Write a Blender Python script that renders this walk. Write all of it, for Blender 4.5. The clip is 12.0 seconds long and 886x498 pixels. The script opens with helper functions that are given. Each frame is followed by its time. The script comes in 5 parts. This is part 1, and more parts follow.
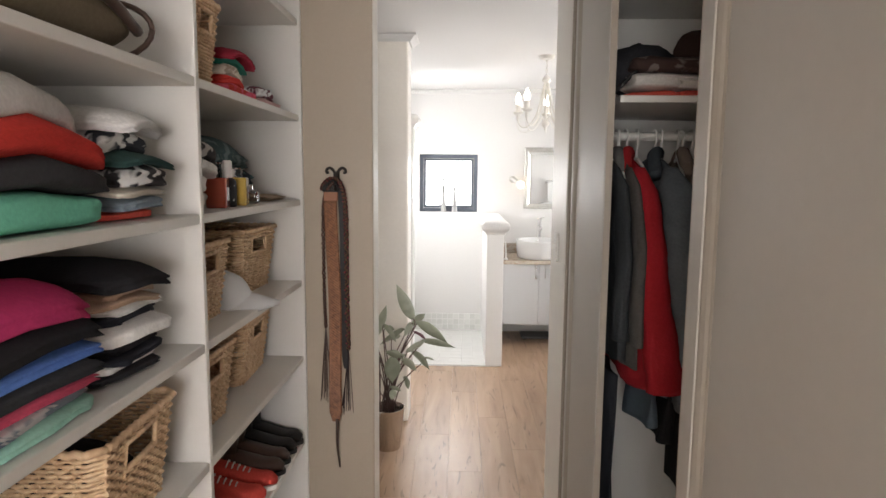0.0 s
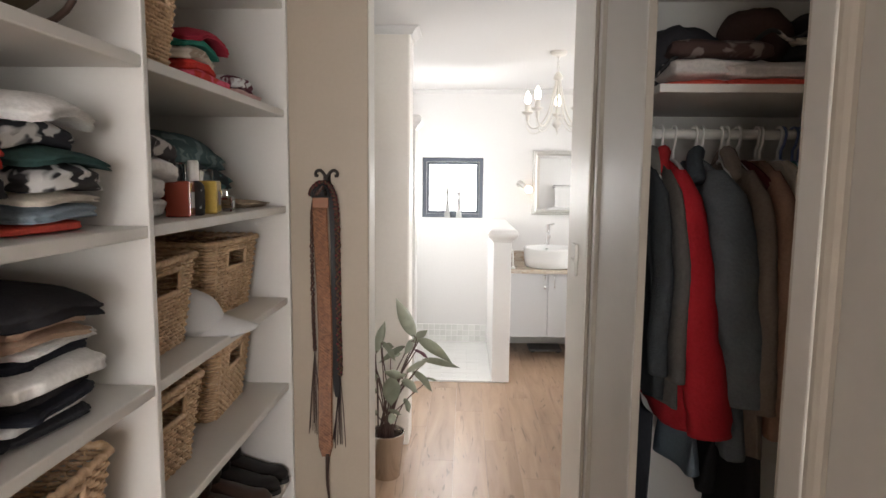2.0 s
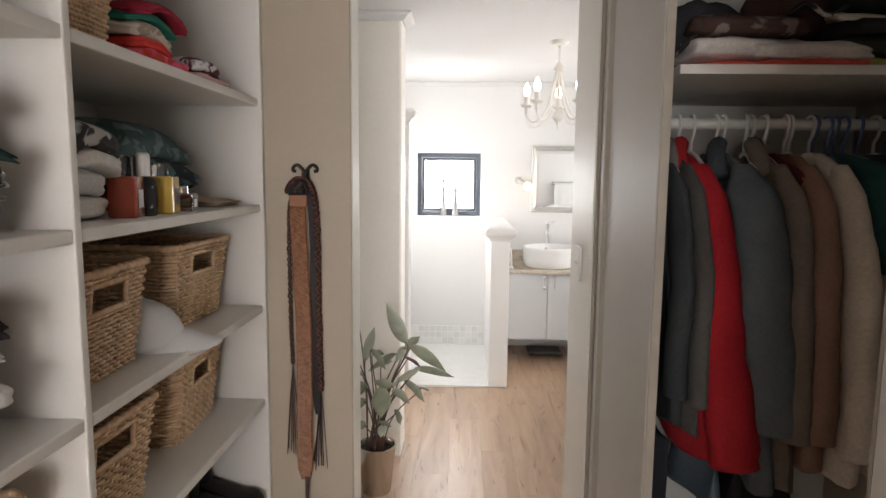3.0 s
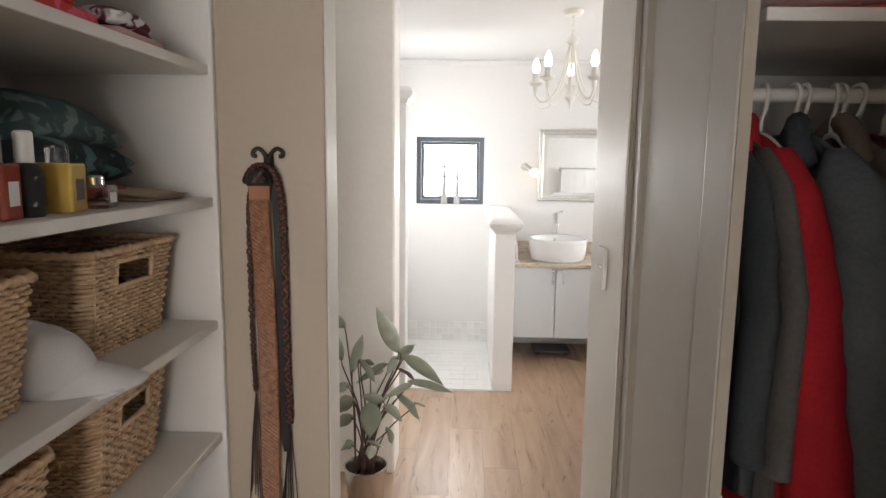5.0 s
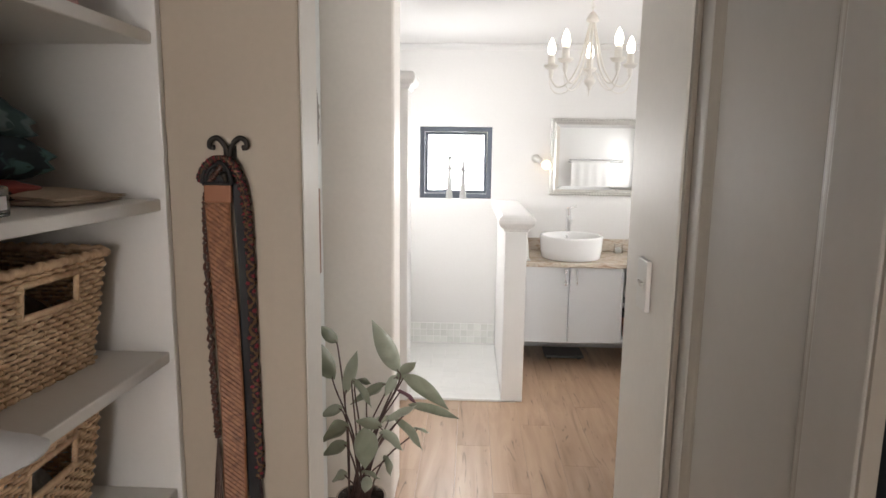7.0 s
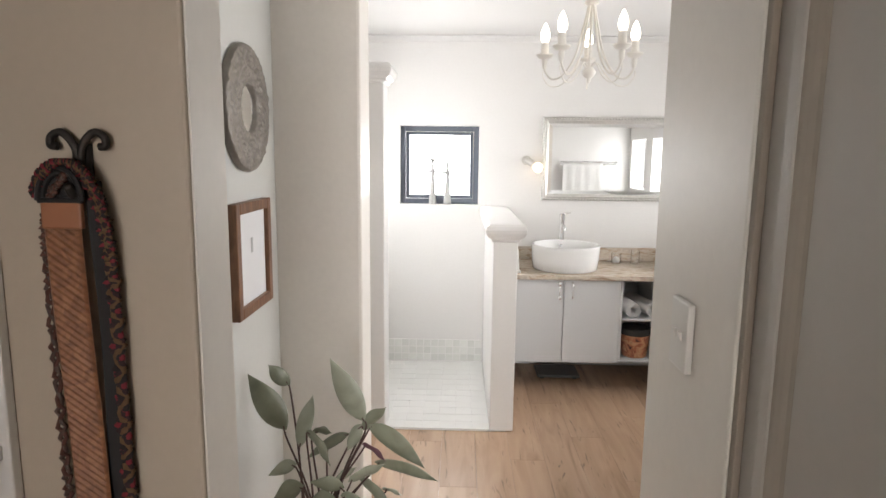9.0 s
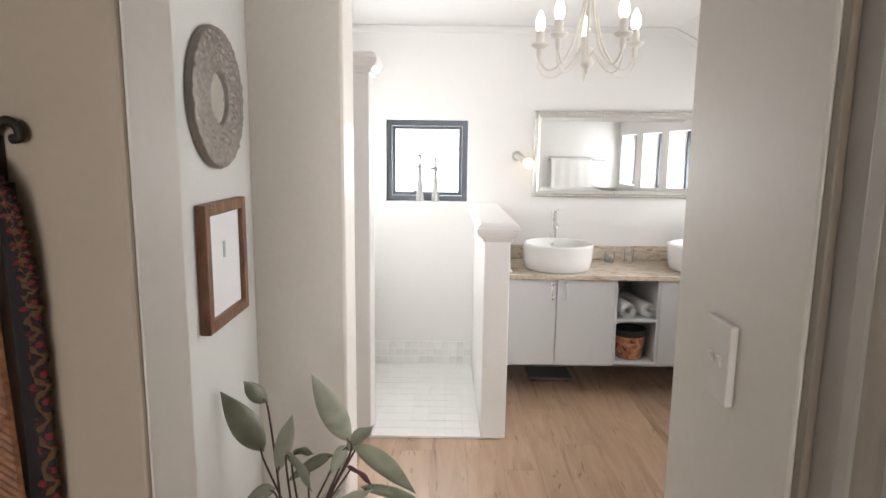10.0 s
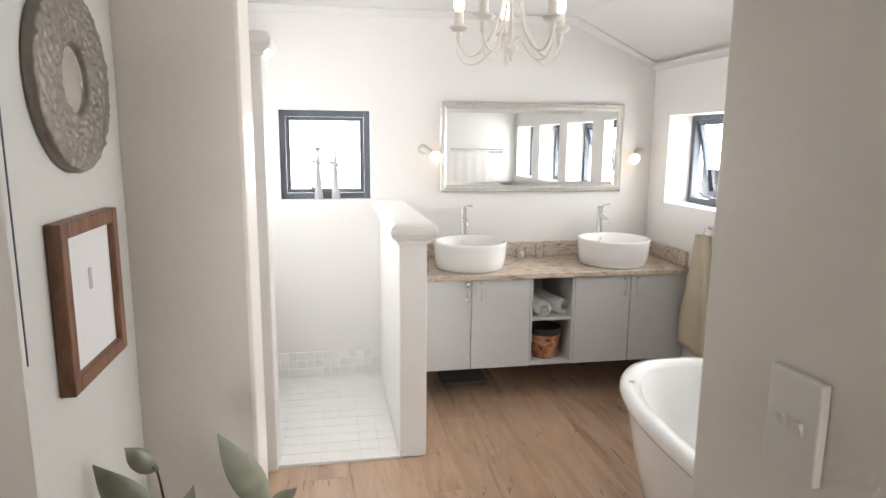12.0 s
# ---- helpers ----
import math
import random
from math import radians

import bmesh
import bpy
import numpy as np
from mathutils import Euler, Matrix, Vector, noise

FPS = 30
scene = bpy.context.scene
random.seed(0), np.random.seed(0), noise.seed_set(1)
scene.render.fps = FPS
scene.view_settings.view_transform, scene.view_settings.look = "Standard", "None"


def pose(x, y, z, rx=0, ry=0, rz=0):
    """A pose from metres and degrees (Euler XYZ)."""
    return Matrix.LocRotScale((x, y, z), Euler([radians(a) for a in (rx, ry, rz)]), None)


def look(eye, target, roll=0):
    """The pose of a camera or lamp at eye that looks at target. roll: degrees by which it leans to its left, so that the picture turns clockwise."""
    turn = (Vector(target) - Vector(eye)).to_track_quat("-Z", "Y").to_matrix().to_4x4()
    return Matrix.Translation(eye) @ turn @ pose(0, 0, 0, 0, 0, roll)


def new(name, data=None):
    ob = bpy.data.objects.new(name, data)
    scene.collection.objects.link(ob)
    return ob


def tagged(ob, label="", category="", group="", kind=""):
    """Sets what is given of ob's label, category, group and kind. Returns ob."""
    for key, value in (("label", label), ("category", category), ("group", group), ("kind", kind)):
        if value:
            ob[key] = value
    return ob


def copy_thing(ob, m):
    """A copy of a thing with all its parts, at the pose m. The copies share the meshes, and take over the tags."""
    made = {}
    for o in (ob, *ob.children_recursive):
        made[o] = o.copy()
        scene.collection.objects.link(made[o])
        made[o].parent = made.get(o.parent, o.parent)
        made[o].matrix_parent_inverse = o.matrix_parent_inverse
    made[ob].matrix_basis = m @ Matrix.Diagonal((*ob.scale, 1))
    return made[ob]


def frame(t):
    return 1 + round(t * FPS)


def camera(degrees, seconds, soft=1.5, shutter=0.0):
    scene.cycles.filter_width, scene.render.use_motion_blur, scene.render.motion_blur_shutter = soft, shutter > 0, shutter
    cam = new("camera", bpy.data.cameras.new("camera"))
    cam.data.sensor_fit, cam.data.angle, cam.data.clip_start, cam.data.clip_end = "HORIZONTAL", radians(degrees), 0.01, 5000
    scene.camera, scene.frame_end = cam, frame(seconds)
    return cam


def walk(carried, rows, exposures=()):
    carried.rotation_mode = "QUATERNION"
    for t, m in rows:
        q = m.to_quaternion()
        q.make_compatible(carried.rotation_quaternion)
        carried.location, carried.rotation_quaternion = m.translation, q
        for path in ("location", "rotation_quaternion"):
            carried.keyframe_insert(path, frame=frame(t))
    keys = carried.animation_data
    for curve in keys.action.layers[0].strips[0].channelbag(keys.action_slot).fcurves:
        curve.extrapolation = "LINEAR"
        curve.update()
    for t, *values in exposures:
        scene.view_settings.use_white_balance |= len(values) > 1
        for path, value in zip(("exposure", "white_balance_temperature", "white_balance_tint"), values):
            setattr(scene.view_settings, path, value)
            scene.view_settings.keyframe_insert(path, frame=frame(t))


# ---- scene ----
cam = camera(71.4, 12.0)
METRES, EYE, TILT, LEAN, TURN = 2.1, 1.57, 0.0, 0.0, 1.7
ROWS = [
    (0.0, 0.0, 0.0, 0.0, 0.05, -6.82, -0.45),
    (0.5, 0.0046, 0.0449, 0.0004, 0.22, -6.86, -0.54),
    (1.0, 0.0029, 0.0797, -0.0018, 0.32, -6.87, -0.52),
    (1.5, -0.0011, 0.1079, -0.0034, 0.34, -6.69, -0.55),
    (2.0, -0.0022, 0.1393, -0.0015, 0.37, -6.41, -0.56),
    (2.5, 0.0013, 0.1846, -0.0041, 0.29, -6.12, -0.52),
    (3.0, 0.0091, 0.2359, -0.003, 0.24, -6.7, -0.56),
    (5.0, 0.0175, 0.4129, -0.0009, 0.51, -8.06, -0.71),
    (5.5, 0.0202, 0.4627, -0.0003, 0.57, -8.1, -0.57),
    (6.0, 0.0214, 0.5135, 0.0, 0.74, -7.68, -0.62),
    (6.5, 0.0162, 0.5416, 0.003, 0.92, -8.25, -0.72),
    (7.0, 0.0148, 0.5699, 0.0008, 0.96, -8.89, -0.7),
    (9.0, 0.0331, 0.7644, 0.0005, -0.08, -8.72, -0.63),
    (9.5, 0.0291, 0.8042, 0.0011, -0.5, -8.69, -0.63),
    (10.0, 0.0243, 0.8425, -0.0001, -1.46, -9.13, -0.66),
    (10.5, 0.0114, 0.8777, 0.0054, -3.41, -9.19, -0.69),
    (11.0, -0.0036, 0.9202, 0.0085, -6.34, -9.47, -0.63),
    (11.5, -0.0182, 0.9564, 0.0045, -9.36, -9.74, -0.62),
    (12.0, -0.0226, 0.9864, 0.0056, -12.02, -9.84, -0.48),
]
walk(cam, [(t, pose(0, 0, EYE, TILT, LEAN, TURN) @ pose(METRES * x, METRES * y, METRES * z, 90 + pitch, roll, yaw)) for t, x, y, z, yaw, pitch, roll in ROWS],
     ((0.0, -0.02), (3.0, -0.04), (6.0, -0.13), (9.0, -0.18), (12.0, -0.17)))

# ---- world and light ----
world = bpy.data.worlds.new("sky")
scene.world = world
world.use_nodes = True
wn = world.node_tree
sky = wn.nodes.new("ShaderNodeTexSky")
sky.sky_type, sky.sun_disc, sky.sun_elevation, sky.sun_rotation = "NISHITA", False, radians(50), radians(70)
wn.links.new(sky.outputs[0], wn.nodes["Background"].inputs[0])
wn.nodes["Background"].inputs[1].default_value = 0.12
scene.view_settings.exposure = 0.0

sun = new("sun", bpy.data.lights.new("sun", "SUN"))
sun.data.energy, sun.data.angle, sun.data.color = 1.0, radians(15), (1.0, 0.96, 0.9)
sun.matrix_world = look((6, 3, 8), (0, 4.5, 0))


def window_light(loc, target, w, h, power, colour=(1.0, 0.985, 0.98)):
    """Daylight standing in a window's opening."""
    la = bpy.data.lights.new("window_daylight", "AREA")
    la.shape, la.size, la.size_y, la.energy, la.color = "RECTANGLE", w, h, power, colour
    ob = new("window_daylight", la)
    ob.matrix_world = look(loc, target)
    return ob


window_light((-0.134, 6.36, 1.49), (-0.134, 5, 1.49), 0.6, 0.6, 18)
for wy in (5.635, 4.82, 4.03, 3.22):
    window_light((2.40, wy, 1.48), (1, wy, 1.48), 0.62, 0.62, 18)
# fill light in an unseen window, added behind the walk
window_light((-0.15, -2.72, 1.45), (-0.10, 0, 1.35), 1.9, 1.35, 79, (1.0, 0.97, 0.95))
# fill for the shower, in an unseen window added to its side wall
window_light((-1.10, 5.55, 1.45), (0, 5.55, 1.3), 0.6, 0.6, 23)


# ---- materials ----
def material(name, colour, rough=0.5, metal=0.0, vary=0.08, grain=30.0, bump=0.1, big=2.0, bump_dist=0.002, stretch=(1, 1, 1), spec=0.5, random_tint=0.0):
    m = bpy.data.materials.new(name)
    m.use_nodes = True
    n, l = m.node_tree.nodes, m.node_tree.links
    b = n["Principled BSDF"]
    tc = n.new("ShaderNodeTexCoord")
    mp = n.new("ShaderNodeMapping")
    mp.inputs["Scale"].default_value = stretch
    l.new(tc.outputs["Object"], mp.inputs[0])
    fine, broad = n.new("ShaderNodeTexNoise"), n.new("ShaderNodeTexNoise")
    fine.inputs["Scale"].default_value, broad.inputs["Scale"].default_value = grain, big
    fine.inputs["Detail"].default_value = 6
    for q in (fine, broad):
        l.new(mp.outputs[0], q.inputs["Vector"])
    add = n.new("ShaderNodeMath")
    add.operation = "ADD"
    l.new(fine.outputs[0], add.inputs[0])
    l.new(broad.outputs[0], add.inputs[1])
    rng = n.new("ShaderNodeMapRange")
    rng.inputs[1].default_value, rng.inputs[2].default_value = 0.6, 1.4
    rng.inputs[3].default_value, rng.inputs[4].default_value = 1 - vary, 1 + vary
    l.new(add.outputs[0], rng.inputs[0])
    mul = n.new("ShaderNodeVectorMath")
    mul.operation = "SCALE"
    mul.inputs[0].default_value = colour
    l.new(rng.outputs[0], mul.inputs["Scale"])
    last = mul.outputs[0]
    if random_tint:
        info = n.new("ShaderNodeObjectInfo")
        r2 = n.new("ShaderNodeMapRange")
        r2.inputs[3].default_value, r2.inputs[4].default_value = 1 - random_tint, 1 + random_tint
        l.new(info.outputs["Random"], r2.inputs[0])
        m2 = n.new("ShaderNodeVectorMath")
        m2.operation = "SCALE"
        l.new(last, m2.inputs[0])
        l.new(r2.outputs[0], m2.inputs["Scale"])
        last = m2.outputs[0]
    l.new(last, b.inputs["Base Color"])
    b.inputs["Roughness"].default_value, b.inputs["Metallic"].default_value = rough, metal
    b.inputs["Specular IOR Level"].default_value = spec
    if bump:
        bp = n.new("ShaderNodeBump")
        bp.inputs["Strength"].default_value, bp.inputs["Distance"].default_value = bump, bump_dist
        l.new(fine.outputs[0], bp.inputs["Height"])
        l.new(bp.outputs[0], b.inputs["Normal"])
    return m


def ramp_material(name, stops, rough, scale, stretch=(1, 1, 1), detail=8, distort=1.0, bump=0.1, kind="noise", random_shift=False, cracks=False):
    """A surface whose colours follow a noise or wave through several stops."""
    m = bpy.data.materials.new(name)
    m.use_nodes = True
    n, l = m.node_tree.nodes, m.node_tree.links
    b = n["Principled BSDF"]
    tc = n.new("ShaderNodeTexCoord")
    mp = n.new("ShaderNodeMapping")
    mp.inputs["Scale"].default_value = stretch
    l.new(tc.outputs["Object"], mp.inputs[0])
    if random_shift:
        info = n.new("ShaderNodeObjectInfo")
        sc = n.new("ShaderNodeVectorMath")
        sc.operation = "SCALE"
        sc.inputs[0].default_value = (37, 19, 53)
        l.new(info.outputs["Random"], sc.inputs["Scale"])
        l.new(sc.outputs[0], mp.inputs["Location"])
    if kind == "noise":
        tex = n.new("ShaderNodeTexNoise")
        tex.inputs["Scale"].default_value, tex.inputs["Detail"].default_value, tex.inputs["Distortion"].default_value = scale, detail, distort
    elif kind == "voronoi":
        tex = n.new("ShaderNodeTexVoronoi")
        tex.inputs["Scale"].default_value = scale
    else:
        tex = n.new("ShaderNodeTexWave")
        tex.inputs["Scale"].default_value, tex.inputs["Distortion"].default_value, tex.inputs["Detail"].default_value = scale, distort, 3
    l.new(mp.outputs[0], tex.inputs["Vector"])
    ramp = n.new("ShaderNodeValToRGB")
    els = ramp.color_ramp.elements
    while len(els) < len(stops):
        els.new(0.5)
    for e, (p, c) in zip(els, stops):
        e.position, e.color = p, (*c, 1)
    l.new(tex.outputs[0], ramp.inputs[0])
    last = ramp.outputs[0]
    if cracks:
        ck = n.new("ShaderNodeTexNoise")
        ck.inputs["Scale"].default_value, ck.inputs["Detail"].default_value, ck.inputs["Distortion"].default_value = 5.5, 4, 2.5
        l.new(mp.outputs[0], ck.inputs["Vector"])
        cr = n.new("ShaderNodeMapRange")
        cr.inputs[1].default_value, cr.inputs[2].default_value, cr.inputs[3].default_value, cr.inputs[4].default_value = 0.62, 0.70, 1.0, 0.5
        l.new(ck.outputs[0], cr.inputs[0])
        m3 = n.new("ShaderNodeVectorMath")
        m3.operation = "SCALE"
        l.new(last, m3.inputs[0])
        l.new(cr.outputs[0], m3.inputs["Scale"])
        last = m3.outputs[0]
    if random_shift:
        r2 = n.new("ShaderNodeMapRange")
        r2.inputs[3].default_value, r2.inputs[4].default_value = 0.94, 1.06
        l.new(info.outputs["Random"], r2.inputs[0])
        m2 = n.new("ShaderNodeVectorMath")
        m2.operation = "SCALE"
        l.new(last, m2.inputs[0])
        l.new(r2.outputs[0], m2.inputs["Scale"])
        last = m2.outputs[0]
    l.new(last, b.inputs["Base Color"])
    b.inputs["Roughness"].default_value = rough
    bp = n.new("ShaderNodeBump")
    bp.inputs["Strength"].default_value, bp.inputs["Distance"].default_value = bump, 0.002
    l.new(tex.outputs[0], bp.inputs["Height"])
    l.new(bp.outputs[0], b.inputs["Normal"])
    return m


def glow(name, colour, strength):
    m = bpy.data.materials.new(name)
    m.use_nodes = True
    b = m.node_tree.nodes["Principled BSDF"]
    b.inputs["Base Color"].default_value = (1, 1, 1, 1)
    b.inputs["Emission Color"].default_value, b.inputs["Emission Strength"].default_value = (*colour, 1), strength
    return m


def clear(name, colour, rough=0.02, through_light=1.0):
    m = bpy.data.materials.new(name)
    m.use_nodes = True
    b = m.node_tree.nodes["Principled BSDF"]
    b.inputs["Base Color"].default_value = (*colour, 1)
    b.inputs["Transmission Weight"].default_value, b.inputs["Roughness"].default_value, b.inputs["IOR"].default_value = through_light, rough, 1.45
    return m


WHITE_WALL = material("white_wall_paint", (0.775, 0.765, 0.75), 0.35, vary=0.02, grain=60, bump=0.06)
PIER_PAINT = material("cream_gloss_paint", (0.88, 0.835, 0.775), 0.28, vary=0.03, grain=50, bump=0.05)
BEIGE_WALL = material("beige_wall_paint", (0.44, 0.37, 0.29), 0.55, vary=0.03, grain=70, bump=0.08)
JAMB_PAINT = material("cream_jamb_paint", (0.73, 0.69, 0.63), 0.45, vary=0.03, grain=45, bump=0.07)
SWITCH = material("cream_switch_plastic", (0.72, 0.695, 0.65), 0.4, vary=0.01, bump=0.0)
GREY_WALL = material("pale_grey_wall_paint", (0.70, 0.70, 0.67), 0.5, vary=0.025, grain=60, bump=0.06)
CEIL = material("ceiling_paint", (0.70, 0.69, 0.68), 0.7, vary=0.015, grain=60, bump=0.05)
MELAMINE = material("melamine_board", (0.76, 0.735, 0.70), 0.45, vary=0.02, grain=90, bump=0.03)
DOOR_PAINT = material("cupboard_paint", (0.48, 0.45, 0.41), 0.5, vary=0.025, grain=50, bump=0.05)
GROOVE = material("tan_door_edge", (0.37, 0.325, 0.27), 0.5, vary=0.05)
# this brown stands for the shadow in the groove at the door jamb
SHADOW_BEAD = material("shadow_brown_bead", (0.28, 0.235, 0.19), 0.6, vary=0.05)
ENAMEL = material("white_enamel", (0.84, 0.84, 0.83), 0.08, vary=0.01, bump=0.0)
CERAMIC_TILE = material("white_glazed_tile", (0.80, 0.80, 0.78), 0.25, vary=0.02, random_tint=0.02, bump=0.03)
MOSAIC = material("grey_mosaic_tile", (0.78, 0.785, 0.755), 0.3, vary=0.04, random_tint=0.06, bump=0.03)
GROUT = material("grout", (0.86, 0.85, 0.84), 0.8, vary=0.04)
VANITY = material("pale_grey_lacquer", (0.62, 0.625, 0.63), 0.35, vary=0.015, grain=40, bump=0.03)
CHROME = material("chrome", (0.82, 0.82, 0.83), 0.1, 1.0, vary=0.02, bump=0.0)
STEEL = material("brushed_steel", (0.62, 0.58, 0.54), 0.24, 1.0, vary=0.06, grain=80, stretch=(1, 1, 0.1), bump=0.05)
PEWTER = material("silver_paint", (0.62, 0.61, 0.58), 0.38, 0.55, vary=0.12, grain=60, bump=0.2)
IRON = material("wrought_iron", (0.045, 0.038, 0.033), 0.55, 0.6, vary=0.2, grain=60, bump=0.3)
FRAME_GREY = material("dark_grey_aluminium", (0.09, 0.105, 0.13), 0.4, 0.3, vary=0.05)
SILVER_GLASS = material("mirror_glass", (0.97, 0.975, 0.97), 0.01, 1.0, vary=0.0, bump=0.0)
GLASS = clear("clear_glass", (0.97, 0.98, 0.98))
WICKER = ramp_material("wicker", ((0.2, (0.50, 0.30, 0.165)), (0.5, (0.77, 0.535, 0.335)), (0.8, (0.88, 0.68, 0.46))), 0.6, 40, bump=0.3)
PLANK = ramp_material("oak_vinyl", ((0.22, (0.20, 0.12, 0.075)), (0.36, (0.38, 0.25, 0.16)), (0.55, (0.45, 0.305, 0.205)), (0.78, (0.52, 0.37, 0.26))), 0.32, 3.2, stretch=(3.6, 0.40, 1), detail=10, distort=1.1, bump=0.12, random_shift=True, cracks=True)
PICTURE_WOOD = ramp_material("brown_wood", ((0.3, (0.13, 0.055, 0.025)), (0.7, (0.27, 0.13, 0.065))), 0.4, 8, stretch=(6, 6, 1), bump=0.15)
GRANITE = ramp_material("granite", ((0.3, (0.28, 0.18, 0.12)), (0.42, (0.47, 0.37, 0.28)), (0.55, (0.62, 0.55, 0.46)), (0.66, (0.48, 0.41, 0.34)), (0.8, (0.70, 0.66, 0.60))), 0.15, 11, stretch=(0.6, 2.4, 2), detail=10, distort=2.2, bump=0.02)
PAPER = material("white_paper", (0.82, 0.82, 0.83), 0.7, vary=0.01, bump=0.0)
PENCIL = material("pencil_grey", (0.52, 0.52, 0.52), 0.8)
SOIL = material("potting_soil", (0.06, 0.035, 0.025), 0.95, vary=0.5, grain=90, bump=1.0, bump_dist=0.01)
LEAF = ramp_material("leaf_green", ((0.3, (0.19, 0.205, 0.145)), (0.7, (0.31, 0.325, 0.24))), 0.38, 9, bump=0.15)
LEAF_PALE = ramp_material("leaf_silver_green", ((0.3, (0.29, 0.31, 0.235)), (0.7, (0.43, 0.45, 0.36))), 0.38, 9, bump=0.15)
STEM = material("brown_stem", (0.10, 0.055, 0.045), 0.5, vary=0.2)
LEATHER = ramp_material("tan_woven_leather", ((0.25, (0.13, 0.048, 0.02)), (0.6, (0.29, 0.12, 0.05)), (0.9, (0.37, 0.17, 0.075))), 0.5, 60, bump=0.6)
BLACK_LEATHER = material("black_leather", (0.022, 0.02, 0.02), 0.5, vary=0.2, grain=50, bump=0.2, spec=0.3)
BROWN_LEATHER = material("dark_brown_leather", (0.07, 0.04, 0.03), 0.38, vary=0.25, grain=40, bump=0.25)
PLASTIC = material("white_plastic", (0.78, 0.77, 0.74), 0.3, vary=0.01, bump=0.0)
TERRY = material("white_terry_towel", (0.80, 0.79, 0.77), 0.95, vary=0.08, grain=220, bump=0.9, bump_dist=0.004)
BULB = glow("lit_bulb", (1.0, 0.86, 0.66), 8.0)
WARM_BULB = glow("lit_warm_bulb", (1.0, 0.70, 0.38), 4.0)
AMBER = clear("amber_perfume", (0.95, 0.66, 0.16), 0.05, 0.4)
REDGLASS = clear("red_perfume", (0.58, 0.13, 0.08), 0.05, 0.45)
CHANDELIER_PAINT = material("cream_metal_paint", (0.76, 0.735, 0.69), 0.4, vary=0.06, grain=40, bump=0.05)
TINCAN = ramp_material("printed_tin", ((0.3, (0.06, 0.02, 0.02)), (0.45, (0.45, 0.16, 0.08)), (0.6, (0.60, 0.36, 0.20)), (0.75, (0.22, 0.08, 0.06))), 0.4, 14, distort=2, bump=0.02)
RUBBER = material("dark_rubber", (0.03, 0.03, 0.03), 0.7)
LINEN = material("beige_linen", (0.56, 0.50, 0.38), 0.9, vary=0.08, grain=160, bump=0.5)
FABRICS = {}


def fabric(colour, pattern=None):
    """Cloth of a colour, with a printed second colour if one is given."""
    # brightens each cloth and lifts the darks, haze put into the colour
    colour = tuple(c * 1.15 + 0.006 for c in colour)
    key = (colour, pattern)
    if key not in FABRICS:
        if pattern:
            mid = tuple((a + b) / 2 for a, b in zip(colour, pattern))
            FABRICS[key] = ramp_material("printed_cloth", ((0.55, colour), (0.575, mid), (0.60, pattern)), 0.9, 17, detail=2, distort=0.6, bump=0.4)
        else:
            FABRICS[key] = material("cloth", colour, 0.92, vary=0.16, grain=120, bump=0.5, big=9, bump_dist=0.003, spec=0.2)
    return FABRICS[key]


# ---- mesh helpers ----
def box(bm, x0, y0, z0, x1, y1, z1):
    v = [bm.verts.new(p) for p in ((x0, y0, z0), (x1, y0, z0), (x1, y1, z0), (x0, y1, z0), (x0, y0, z1), (x1, y0, z1), (x1, y1, z1), (x0, y1, z1))]
    for f in ((3, 2, 1, 0), (4, 5, 6, 7), (0, 1, 5, 4), (1, 2, 6, 5), (2, 3, 7, 6), (3, 0, 4, 7)):
        bm.faces.new([v[i] for i in f])


def finish(name, bm, mat, parent=None, bevel=0.0, smooth=False, segments=2):
    bmesh.ops.recalc_face_normals(bm, faces=bm.faces[:])
    if bevel:
        bmesh.ops.bevel(bm, geom=[e for e in bm.edges if e.calc_face_angle(0) > 0.5], offset=bevel, segments=segments, affect="EDGES", profile=0.5)
    me = bpy.data.meshes.new(name)
    bm.to_mesh(me)
    bm.free()
    me.materials.append(mat)
    if smooth:
        for p in me.polygons:
            p.use_smooth = True
        if smooth == "angle":
            me.set_sharp_from_angle(angle=radians(35))
    ob = new(name, me)
    if parent:
        ob.parent = parent
    return ob


def boxes(name, items, mat, parent=None, bevel=0.0):
    bm = bmesh.new()
    for it in items:
        box(bm, *it)
    return finish(name, bm, mat, parent, bevel)


def structure(name, items, mat, label, bevel=0.0):
    return tagged(boxes(name, items, mat, None, bevel), label, name.split("_")[0], kind="structure")


def empty(name, loc=(0, 0, 0), rz=0.0):
    ob = new(name)
    ob.matrix_world = pose(*loc, 0, 0, rz)
    return ob


def rings(bm, loops, cap=True, closed=True):
    """Faces between loops of points."""
    vs = [[bm.verts.new(p) for p in lp] for lp in loops]
    k = len(vs[0])
    for a, b in zip(vs, vs[1:]):
        for i in range(k if closed else k - 1):
            bm.faces.new((a[i], a[(i + 1) % k], b[(i + 1) % k], b[i]))
    if cap and closed:
        bm.faces.new(vs[0][::-1])
        bm.faces.new(vs[-1])
    return vs


def lathe(bm, profile, cx=0, cy=0, cz=0, seg=24, sx=1.0, sy=1.0, cap=True):
    rings(bm, [[(cx + r * sx * math.cos(2 * math.pi * i / seg), cy + r * sy * math.sin(2 * math.pi * i / seg), cz + z) for i in range(seg)] for r, z in profile], cap)


